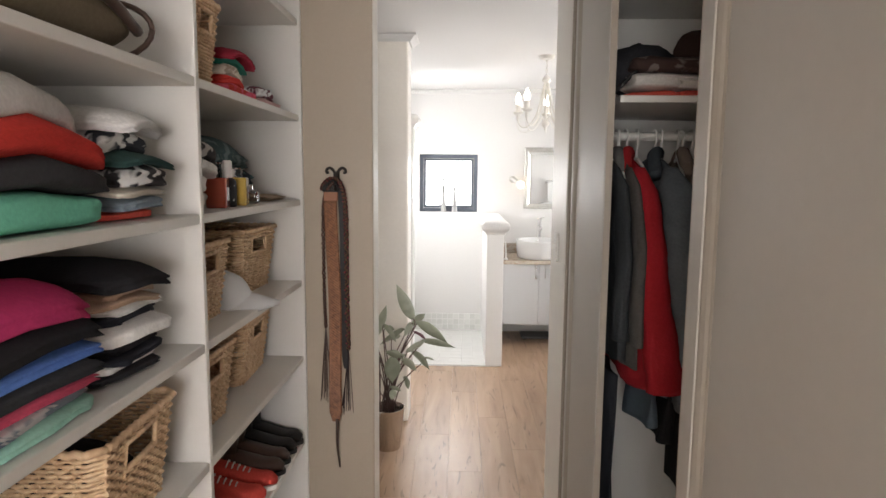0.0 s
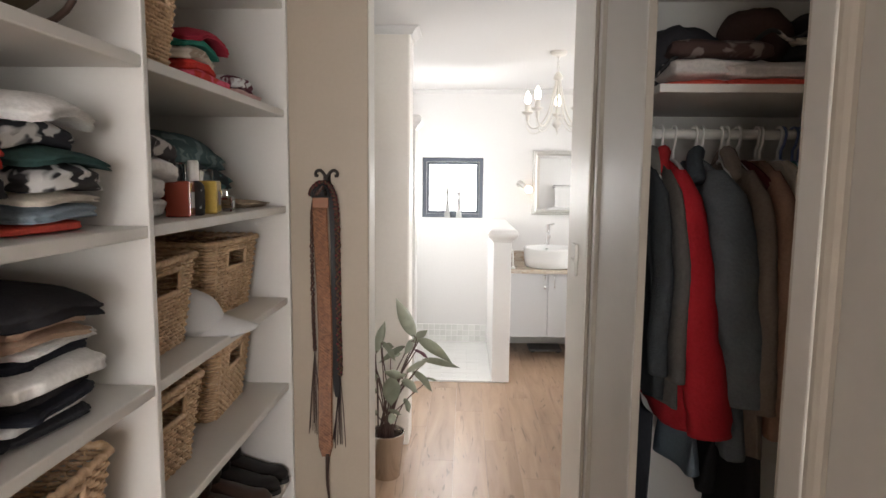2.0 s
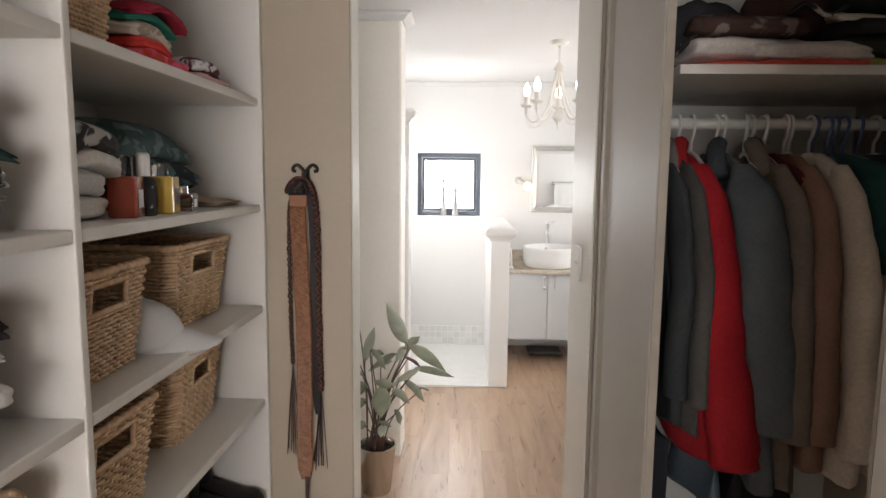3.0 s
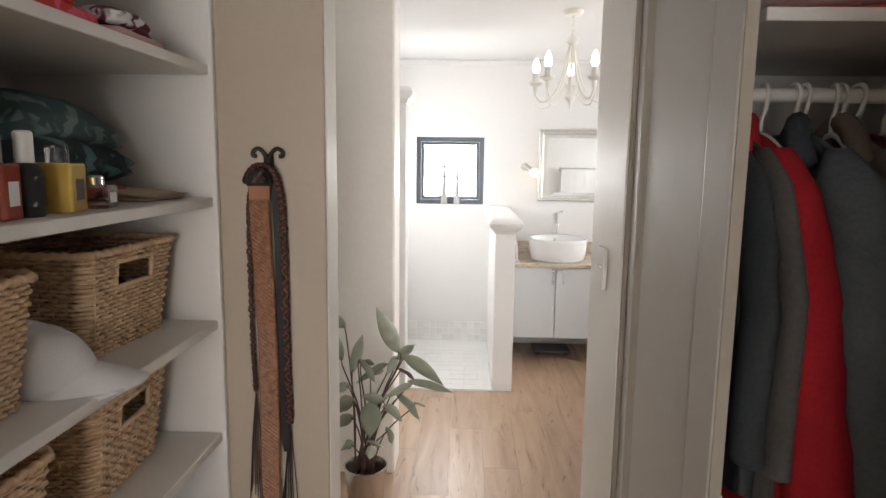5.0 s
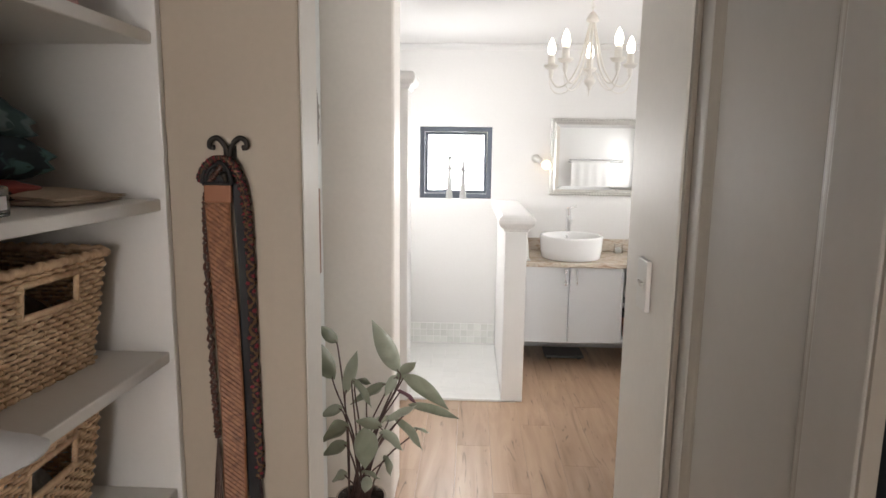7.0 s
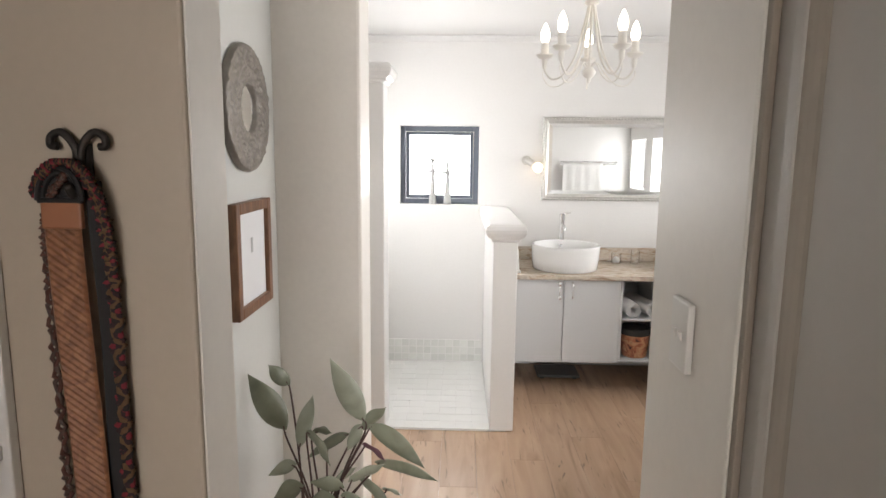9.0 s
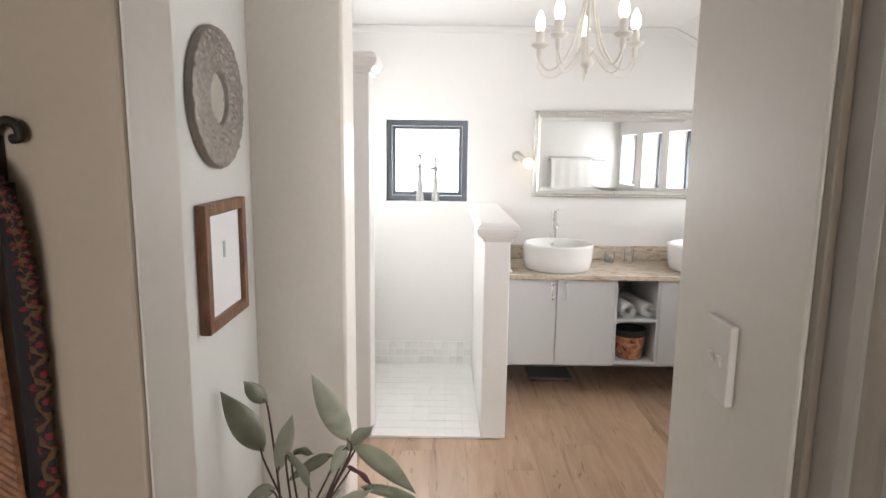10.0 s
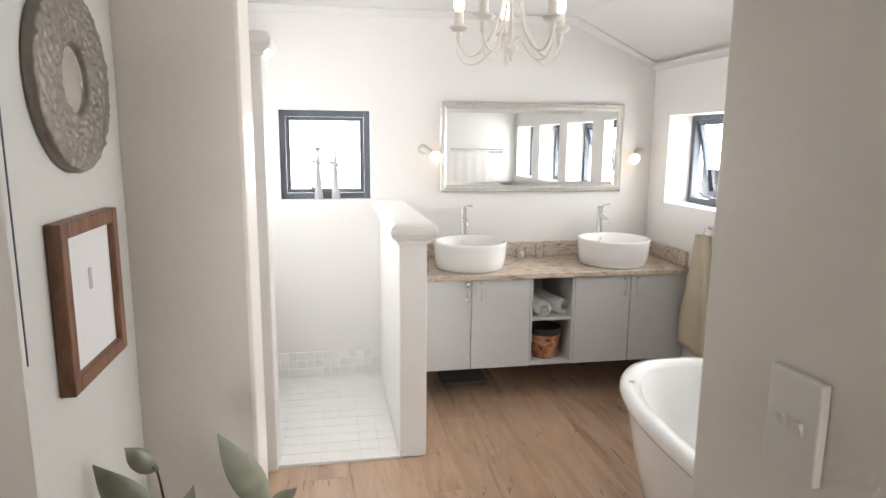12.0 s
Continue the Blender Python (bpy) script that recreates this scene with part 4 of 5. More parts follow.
# bags and clothes on the wardrobe shelf
pile(0.60, 2.08, 1.808, 0.30, 0.18, [(0.03, CORAL, None, "coral wrap")], 11)
pile(0.80, 2.08, 1.808, 0.32, 0.26, [(0.028, CORAL, None, "coral cloth"), (0.05, (0.64, 0.60, 0.57), None, "pale grey shawl")], 12)
pile(0.66, 2.10, 1.838, 0.30, 0.30, [(0.06, (0.64, 0.60, 0.57), None, "pale grey shawl"), (0.05, (0.06, 0.03, 0.025), (0.25, 0.2, 0.18), "brown patterned scarf")], 13)
pile(0.95, 2.10, 1.808, 0.30, 0.15, [(0.04, (0.45, 0.40, 0.12), None, "mustard cloth"), (0.05, (0.05, 0.05, 0.04), None, "dark olive cloth"), (0.05, (0.03, 0.03, 0.03), None, "black cloth"), (0.02, CREAM, None, "cream cloth"), (0.06, BLACK, None, "black jersey")], 14)
for nm, x, z, r, col in (("handbag", 0.59, 1.84, 0.115, (0.03, 0.03, 0.035)), ("handbag", 0.80, 1.89, 0.10, (0.05, 0.025, 0.02))):
    hb = tagged(empty(nm, (x, 2.14, z)), "dark leather handbag slumped on the wardrobe shelf", "bag")
    bm = bmesh.new()
    loops = []
    for j in range(11):
        ph = -math.pi / 2 + math.pi * j / 10
        loops.append([(r * max(0.02, math.cos(ph)) ** 0.6 * math.cos(a) * (1 + 0.2 * noise.noise((a, ph, x))), 0.11 * max(0.02, math.cos(ph)) ** 0.6 * math.sin(a), 0.08 + 0.08 * math.sin(ph) * (1 + 0.3 * noise.noise((a * 2, ph, x)))) for a in [2 * math.pi * i / 24 for i in range(24)]])
    rings(bm, loops)
    finish("body", bm, fabric(col), hb, smooth=True)
    bm = bmesh.new()
    tube(bm, spline([(-r * 0.9, -0.10, 0.0), (-r * 0.2, -0.14, 0.075), (r * 0.4, -0.13, 0.055), (r * 0.9, -0.13, 0.075)], 8), 0.006, 6)
    finish("strap", bm, fabric((0.02, 0.02, 0.02), (0.5, 0.45, 0.4)), hb, smooth=True)

# light switch
sw = tagged(empty("light_switch", (0.414, 2.645, 1.27)), "white plastic double light switch on the door jamb", "switch")
boxes("plate", [(-0.013, -0.040, -0.060, -0.001, 0.040, 0.060)], SWITCH, sw, 0.003)
for k in (-0.013, 0.013):
    bm = bmesh.new()
    rings(bm, [[(-0.0131, k - 0.006, z) for z in (-0.008, 0.008)] + [(-0.0131, k + 0.006, z) for z in (0.008, -0.008)], [(-0.0145, k - 0.005, -0.007), (-0.019, k - 0.005, 0.007), (-0.019, k + 0.005, 0.007), (-0.0145, k + 0.005, -0.007)]])
    finish("rocker", bm, SWITCH, sw)

# ---- alcove ----
rm = tagged(empty("round_mirror", (-0.633, 3.478, 1.70)), "round mirror in a wide embossed pewter frame", "mirror")


def disc_ring(profile, seg=72, emboss=0.0):
    """A ring in the yz plane, profile of (radius, depth towards +x)."""
    bm = bmesh.new()
    loops = []
    for r, dx in profile:
        lp = []
        for i in range(seg):
            a = 2 * math.pi * i / seg
            e = 0
            if emboss and 0.075 < r < 0.185:
                q = Vector((r * math.cos(a), r * math.sin(a), 0.3))
                e = emboss * (abs(noise.noise(q * 62)) * 2.2 + 0.5 * noise.noise(q * 130))
            lp.append((dx + e, r * math.cos(a), r * math.sin(a)))
        loops.append(lp)
    rings(bm, loops, cap=False)
    return bm


prof = [(0.187, 0.001), (0.189, 0.012), (0.186, 0.018)] + [(0.185 - 0.00275 * i, 0.021 + 0.003 * math.sin(i / 40 * math.pi)) for i in range(40)] + [(0.075, 0.023), (0.068, 0.018), (0.066, 0.006)]
finish("frame", disc_ring(prof, 200, 0.0035), material("embossed_pewter", (0.24, 0.215, 0.19), 0.45, 0.35, vary=0.25, grain=50, bump=0.5), rm, smooth=True)
bm = bmesh.new()
loops = [[(0.008 + d, r * math.cos(a), r * math.sin(a)) for a in [2 * math.pi * i / 40 for i in range(40)]] for r, d in ((0.068, 0.005), (0.06, 0.0056), (0.05, 0.0061), (0.035, 0.0067), (0.02, 0.0071), (0.001, 0.0073))]
rings(bm, loops, cap=False)
finish("glass", bm, SILVER_GLASS, rm, smooth=True)

pic = tagged(empty("picture_frame", (-0.633, 3.468, 1.255)), "framed white sketch in a brown wooden frame", "picture")
fw, fh, fb, fd = 0.315, 0.34, 0.032, 0.030
boxes("frame", [(0.001, -fw / 2, -fh / 2, fd, -fw / 2 + fb, fh / 2), (0.001, fw / 2 - fb, -fh / 2, fd, fw / 2, fh / 2), (0.001, -fw / 2 + fb, -fh / 2, fd, fw / 2 - fb, -fh / 2 + fb), (0.001, -fw / 2 + fb, fh / 2 - fb, fd, fw / 2 - fb, fh / 2)], PICTURE_WOOD, pic, 0.003)
boxes("sheet", [(0.004, -fw / 2 + fb, -fh / 2 + fb, 0.016, fw / 2 - fb, fh / 2 - fb)], PAPER, pic)
boxes("sketch", [(0.0165, -0.008, 0.012, 0.0175, 0.008, 0.058)], PENCIL, pic)
np_ = tagged(empty("wall_plaque", (-0.633, 3.06, 1.50)), "narrow dark-edged panel hanging on the alcove wall", "picture")
boxes("board", [(0.001, -0.11, -0.30, 0.012, 0.115, 0.30)], GREY_WALL, np_, 0.001)
boxes("edge", [(0.001, 0.116, -0.30, 0.013, 0.119, 0.30)], FRAME_GREY, np_)


# ---- plant ----
def pot():
    p = tagged(empty("potted_plant", (-0.41, 3.405, 0)), "leafy houseplant in a brushed steel bucket pot", "plant")
    bm = bmesh.new()
    lathe(bm, [(0.001, 0.001), (0.066, 0.001), (0.07, 0.006), (0.094, 0.235), (0.097, 0.24), (0.097, 0.246), (0.090, 0.246), (0.088, 0.238), (0.083, 0.205), (0.001, 0.2051)], seg=48, cap=False)
    finish("pot", bm, STEEL, p, smooth="angle")
    bm = bmesh.new()
    lathe(bm, [(0.0835, 0.206), (0.05, 0.214), (0.001, 0.218)], seg=40, cap=False)
    finish("soil", bm, SOIL, p, smooth=True)
    return p


plant = pot()


def leaf(base, direction, length, width, droop, mat, roll=0.0):
    """A pointed leaf with a midrib fold, as a thin solid."""
    d = Vector(direction).normalized()
    side = d.cross(Vector((0, 1, 0))).normalized()
    side = Matrix.Rotation(roll, 3, d) @ side
    up = side.cross(d).normalized()
    bm = bmesh.new()
    top, n = [], 12
    for j in range(n + 1):
        t = j / n
        hw = width / 2 * 0.92 * (t ** 0.8 * (1 - t) ** 1.15) / 0.265 + 0.0008
        c = Vector(base) + d * length * t + Vector((0, 0, -1)) * droop * length * t * t
        top.append([c + side * hw * s + up * (abs(s) * hw * 0.35 + 0.004 * math.sin(t * 9 + s * 2) * abs(s)) for s in (-1, -0.55, 0, 0.55, 1)])
    vt = [[bm.verts.new(q) for q in row] for row in top]
    vb = [[bm.verts.new(q - up * 0.0012) for q in row] for row in top]
    for j in range(n):
        for k in range(4):
            bm.faces.new((vt[j][k], vt[j][k + 1], vt[j + 1][k + 1], vt[j + 1][k]))
            bm.faces.new((vb[j][k], vb[j + 1][k], vb[j + 1][k + 1], vb[j][k + 1]))
        bm.faces.new((vt[j][0], vt[j + 1][0], vb[j + 1][0], vb[j][0]))
        bm.faces.new((vt[j][4], vb[j][4], vb[j + 1][4], vt[j + 1][4]))
    finish("leaf", bm, mat, plant, smooth=True)


# leaves: base, tip (from the pot's foot), width, roll, droop
LEAVES = (
    ((0.149, -0.02, 0.760), (0.054, -0.05, 0.969), 0.076, 0.25, -0.04),
    ((0.141, 0.00, 0.725), (0.211, 0.02, 0.791), 0.057, 0.50, 0.00),
    ((0.163, -0.03, 0.755), (0.341, -0.10, 0.650), 0.061, -0.35, 0.22),
    ((0.136, -0.01, 0.747), (0.098, -0.03, 0.669), 0.044, 0.30, 0.05),
    ((0.093, 0.02, 0.703), (-0.049, 0.05, 0.595), 0.037, 0.30, 0.15),
    ((0.149, -0.05, 0.705), (0.224, -0.09, 0.670), 0.020, 0.20, 0.10),
    ((0.106, -0.06, 0.587), (0.224, -0.12, 0.678), 0.039, 0.30, -0.10),
    ((0.190, -0.08, 0.662), (0.383, -0.15, 0.643), 0.037, -0.20, 0.12),
    ((0.141, -0.05, 0.590), (0.247, -0.11, 0.499), 0.050, 0.30, 0.20),
    ((0.207, -0.04, 0.554), (0.268, -0.06, 0.544), 0.013, 0.00, 0.10),
    ((0.090, -0.05, 0.557), (-0.004, -0.09, 0.597), 0.046, 0.40, 0.15),
    ((0.027, -0.07, 0.562), (0.041, -0.14, 0.433), 0.102, 0.10, 0.10),
    ((0.083, -0.06, 0.542), (0.175, -0.11, 0.496), 0.061, 0.30, 0.15),
    ((0.098, -0.05, 0.445), (0.127, -0.08, 0.378), 0.039, 0.40, 0.10),
    ((0.015, -0.07, 0.387), (0.088, -0.10, 0.377), 0.028, 0.20, 0.10),
    ((0.040, -0.09, 0.381), (0.036, -0.12, 0.330), 0.048, 0.20, 0.05),
    ((-0.089, 0.02, 0.858), (-0.148, 0.00, 0.927), 0.052, 0.70, 0.00),
    ((-0.098, 0.00, 0.718), (-0.205, -0.02, 0.904), 0.087, 0.35, -0.03),
    ((-0.053, -0.02, 0.672), (-0.005, -0.03, 0.846), 0.052, 0.35, 0.00),
    ((-0.022, 0.03, 0.700), (0.034, 0.05, 0.687), 0.037, 0.40, 0.15),
    ((-0.019, -0.05, 0.742), (0.058, -0.09, 0.649), 0.041, 0.35, 0.15),
    ((-0.065, -0.01, 0.611), (-0.146, -0.04, 0.585), 0.044, 0.40, 0.25),
    ((-0.036, -0.04, 0.557), (-0.131, -0.09, 0.507), 0.078, -0.30, 0.20),
    ((-0.045, -0.03, 0.480), (-0.131, -0.08, 0.450), 0.052, 0.20, 0.10),
    ((-0.038, -0.06, 0.373), (-0.092, -0.09, 0.353), 0.046, -0.20, 0.15),
    ((0.013, 0.08, 0.626), (0.059, 0.16, 0.619), 0.039, 0.30, 0.10),
    ((0.023, 0.08, 0.485), (0.090, 0.17, 0.507), 0.039, 0.30, 0.10),
)
rnd = random.Random(8)
PURPLE = material("purple_leaf", (0.16, 0.07, 0.09), 0.4, vary=0.15)
for i, (foot_at, tip, wd, rl, dr) in enumerate(LEAVES):
    a, b = Vector(foot_at), Vector(tip)
    ln = (b - a).length
    way = b + Vector((0, 0, dr * ln)) - a
    leaf(a, way, way.length, wd, dr, PURPLE if i == 5 else (LEAF_PALE if i % 3 == 0 else LEAF), rl)
    bm = bmesh.new()
    r0, a0 = rnd.uniform(0.01, 0.05), rnd.uniform(0, 6.28)
    root = Vector((r0 * math.cos(a0), r0 * math.sin(a0), 0.205))
    tube(bm, spline([root, root * 0.55 + Vector((a.x * 0.35, a.y * 0.35, 0.09 + (a.z - 0.2) * 0.55)), a - way.normalized() * 0.005 + Vector((0, 0, -0.03)), a + way.normalized() * 0.015], 5), 0.0042, 6, 0.0022)
    finish("stem", bm, STEM, plant, smooth=True)

# ---- bathroom: vanity ----
VY = 5.575
van = tagged(empty("vanity", (1.28, 5.85, 0)), "wall-hung pale grey vanity with four doors and an open niche", "vanity")
vo = (-1.28, -5.85, 0)


def vpart(name, items, mat, bevel=0.002):
    ob = boxes(name, items, mat, van, bevel)
    ob.location = vo
    return ob


vpart("carcass", [(0.352, VY + 0.022, 0.215, 0.368, 6.146, 0.770), (2.108, VY + 0.022, 0.215, 2.124, 6.146, 0.770), (0.368, VY + 0.022, 0.215, 2.108, 6.146, 0.231), (0.368, 6.132, 0.231, 2.108, 6.146, 0.770), (1.083, VY + 0.002, 0.231, 1.099, 6.132, 0.770), (1.352, VY + 0.002, 0.231, 1.368, 6.132, 0.770)], VANITY)
vpart("shelf", [(1.099, VY + 0.004, 0.500, 1.352, 6.131, 0.516)], VANITY)
vpart("niche_floor", [(1.083, VY + 0.002, 0.214, 1.368, VY + 0.0215, 0.230)], VANITY)
for a, b in ((0.352, 0.709), (0.713, 1.081), (1.370, 1.735), (1.739, 2.118)):
    vpart("door", [(a, VY, 0.212, b, VY + 0.019, 0.768)], VANITY, 0.0025)
for i, x in enumerate((0.682, 0.765, 1.690, 1.780)):
    bm = bmesh.new()
    if i == 0:
        for z in (0.655, 0.745):
            lathe(bm, [(0.001, -0.016), (0.011, -0.012), (0.015, 0), (0.011, 0.012), (0.001, 0.016)], x, VY - 0.018, z, 14)
        tube(bm, [(x, VY - 0.016, 0.655), (x, VY - 0.016, 0.745)], 0.004, 8)
    else:
        tube(bm, spline([(x, VY, 0.755), (x, VY - 0.022, 0.745), (x, VY - 0.026, 0.70), (x, VY - 0.022, 0.655), (x, VY, 0.645)], 5), 0.0055, 8)
    ob = finish("handle", bm, CHROME, van, smooth=True)
    ob.location = vo
vpart("worktop", [(0.349, VY - 0.022, 0.771, 2.128, 6.147, 0.806)], GRANITE, 0.006)
vpart("splashback", [(0.349, 6.128, 0.807, 2.127, 6.147, 0.905), (2.108, VY + 0.01, 0.807, 2.127, 6.127, 0.905)], GRANITE, 0.004)


def basin(x, y):
    p = tagged(empty("basin", (x, y, 0.8065)), "round white ceramic vessel basin on the granite top", "basin", "basins on the vanity")
    bm = bmesh.new()
    lathe(bm, [(0.001, 0.001), (0.198, 0.001), (0.206, 0.006), (0.214, 0.06), (0.221, 0.14), (0.221, 0.150), (0.217, 0.155), (0.210, 0.155), (0.205, 0.150), (0.200, 0.09), (0.17, 0.04), (0.08, 0.025), (0.001, 0.022)], seg=64, cap=False)
    finish("bowl", bm, ENAMEL, p, smooth=True)
    bm = bmesh.new()
    loops = [[(r * math.cos(a), 0.2 + dy, 0.118 + r * math.sin(a)) for a in [2 * math.pi * i / 16 for i in range(16)]] for r, dy in ((0.012, 0.004), (0.012, -0.004), (0.007, -0.005), (0.006, 0.0))]
    rings(bm, loops)
    finish("overflow", bm, CHROME, p, smooth="angle")
    p.scale = (1.05, 1.05, 1.09)
    return p


def tap(x, y):
    p = tagged(empty("tap", (x, y, 0.8065)), "tall chrome mixer tap behind a basin", "tap", "taps on the vanity")
    bm = bmesh.new()
    lathe(bm, [(0.028, 0), (0.028, 0.008), (0.021, 0.012), (0.0195, 0.30), (0.0215, 0.302), (0.0215, 0.345), (0.016, 0.352)], seg=24)
    finish("body", bm, CHROME, p, smooth="angle")
    bm = bmesh.new()
    tube(bm, [(0, 0, 0.285), (0, -0.06, 0.278), (0, -0.13, 0.262)], 0.013, 12)
    tube(bm, [(0, -0.122, 0.262), (0, -0.124, 0.246)], 0.011, 12)
    finish("spout", bm, CHROME, p, smooth="angle")
    bm = bmesh.new()
    tube(bm, [(0.01, 0, 0.352), (0.035, -0.035, 0.362), (0.05, -0.05, 0.366)], 0.006, 8)
    finish("lever", bm, CHROME, p, smooth="angle")
    return p


basin(0.748, 5.80)
basin(1.712, 5.80)
tap(0.762, 6.065)
tap(1.728, 6.065)


def tumbler(x, y, r, h, label, name):
    p = tagged(empty(name, (x, y, 0.8065)), label, "glass")
    bm = bmesh.new()
    lathe(bm, [(0.001, 0.001), (r * 0.9, 0.001), (r, 0.006), (r, h), (r - 0.003, h), (r - 0.003, 0.008), (0.001, 0.007)], seg=24, cap=False)
    finish("glass", bm, GLASS, p, smooth="angle")
    return p


t1 = tumbler(1.155, 6.03, 0.034, 0.075, "small clear glass jar with cotton inside", "glass_jar")
bm = bmesh.new()
lathe(bm, [(0.001, 0.010), (0.022, 0.012), (0.026, 0.03), (0.018, 0.048), (0.001, 0.055)], seg=14)
finish("cotton", bm, fabric((0.75, 0.74, 0.72)), t1, smooth=True)
tumbler(1.29, 6.03, 0.03, 0.095, "clear drinking glass on the granite top", "drinking_glass")

# white brush by the half wall
hs = tagged(empty("hand_brush", (0.412, 5.62, 0.806)), "white hooked brush leaning beside the basin", "brush")
bm = bmesh.new()
tube(bm, spline([(0.0, 0, 0.012), (-0.004, 0.002, 0.09), (-0.008, 0.006, 0.15), (-0.02, 0.01, 0.165), (-0.045, 0.012, 0.150)], 6), 0.009, 8, 0.006)
lathe(bm, [(0.02, 0.0005), (0.018, 0.012), (0.008, 0.02)], seg=14)
finish("handle", bm, PLASTIC, hs, smooth=True)


# rolled towels in the niche
def rolled_towel():
    bm = bmesh.new()
    pts = []
    for i in range(64):
        a = i / 63 * 2 * math.pi * 3.0
        r = 0.018 + 0.0125 * a / (2 * math.pi)
        pts.append((r * math.cos(a), r * math.sin(a)))
    loops = []
    for (x, z), k in [(q, 1) for q in pts] + [((x * 0.86, z * 0.86), 0) for x, z in reversed(pts)]:
        loops.append((x, z))
    vs = []
    for y in (-0.17, -0.165, 0.165, 0.17):
        s = 0.97 if abs(y) > 0.168 else 1.0
        vs.append([(x * s, y, z * s + 0.0545) for x, z in loops])
    rings(bm, vs, cap=False)
    for y, flip in ((-0.17, 1), (0.17, -1)):
        n = len(pts)
        o = [bm.verts.new((x * 0.97, y, z * 0.97 + 0.0545)) for x, z in pts]
        q = [bm.verts.new((x * 0.86, y, z * 0.86 + 0.0545)) for x, z in pts]
        for i in range(n - 1):
            bm.faces.new((o[i], o[i + 1], q[i + 1], q[i]))
    ob = finish("rolled_towel", bm, TERRY, None, smooth="angle")
    return tagged(ob, "white terry towel rolled up in the vanity niche", "towel", "rolled towels")


rt = rolled_towel()
rt.matrix_world = pose(1.165, 5.77, 0.517, 0, 0, 4)
rt2 = copy_thing(rt, pose(1.285, 5.785, 0.517, 0, 0, 10))

tin = tagged(empty("tin_bucket", (1.225, 5.70, 0.231)), "round printed tin bucket with a dark rim", "bucket")
bm = bmesh.new()
lathe(bm, [(0.001, 0.001), (0.078, 0.001), (0.082, 0.006), (0.10, 0.155)], seg=40, cap=False)
finish("body", bm, TINCAN, tin, smooth="angle")
bm = bmesh.new()
lathe(bm, [(0.10, 0.1555), (0.106, 0.16), (0.107, 0.195), (0.103, 0.20), (0.097, 0.195), (0.09, 0.1), (0.001, 0.08)], seg=40, cap=False)
finish("rim", bm, RUBBER, tin, smooth="angle")

SCALE_GREY = material("grey_scale_plastic", (0.11, 0.11, 0.11), 0.5, vary=0.05)
sc = tagged(empty("bathroom_scale", (0.74, 5.88, 0.002)), "dark flat bathroom scale under the vanity", "scale")
boxes("plate", [(-0.15, -0.07, 0.012, 0.15, 0.16, 0.032)], SCALE_GREY, sc, 0.006)
boxes("foot", [(-0.13, -0.05, 0, -0.10, -0.02, 0.0115), (0.10, -0.05, 0, 0.13, -0.02, 0.0115), (-0.13, 0.1, 0, -0.10, 0.13, 0.0115), (0.10, 0.1, 0, 0.13, 0.13, 0.0115)], RUBBER, sc)

# ---- wall mirror ----
mir = tagged(empty("wall_mirror", (1.257, 6.149, 1.548)), "wide wall mirror with an ornate silver frame", "mirror")
mw, mh, mf = 1.29, 0.595, 0.045
bm = bmesh.new()
prof = ((0.0, 0.0), (0.0, -0.022), (0.008, -0.030), (0.018, -0.026), (0.026, -0.030), (0.036, -0.020), (mf, -0.014), (mf, 0.0))
loops = []
for o, y in prof:
    loops.append([(-mw / 2 + o, y, -mh / 2 + o), (mw / 2 - o, y, -mh / 2 + o), (mw / 2 - o, y, mh / 2 - o), (-mw / 2 + o, y, mh / 2 - o)])
rings(bm, loops, cap=False)
finish("frame", bm, PEWTER, mir)
bm = bmesh.new()
bead = 0.0085
nx, nz = int((mw - 0.02) / 0.022), int((mh - 0.02) / 0.022)
spots = [(-mw / 2 + 0.012 + i * 0.022, s * (mh / 2 - 0.010)) for i in range(nx + 1) for s in (-1, 1)] + [(s * (mw / 2 - 0.010), -mh / 2 + 0.012 + i * 0.022) for i in range(nz + 1) for s in (-1, 1)]
for x, z in spots:
    lathe(bm, [(0.001, -bead), (bead * 0.8, -bead * 0.5), (bead * 0.8, bead * 0.5), (0.001, bead)], x, -0.030, z, 6, cap=False)
tagged(finish("beading", bm, PEWTER, mir, smooth=True), kind="stuff")
bm = bmesh.new()
iw, ih = mw / 2 - mf, mh / 2 - mf
rings(bm, [[(-iw + o, y, -ih + o), (iw - o, y, -ih + o), (iw - o, y, ih - o), (-iw + o, y, ih - o)] for o, y in ((-0.002, -0.008), (0.025, -0.0105))], cap=False)
v = [bm.verts.new(q) for q in ((-iw + 0.025, -0.0105, -ih + 0.025), (iw - 0.025, -0.0105, -ih + 0.025), (iw - 0.025, -0.0105, ih - 0.025), (-iw + 0.025, -0.0105, ih - 0.025))]
bm.faces.new(v)
finish("glass", bm, SILVER_GLASS, mir)


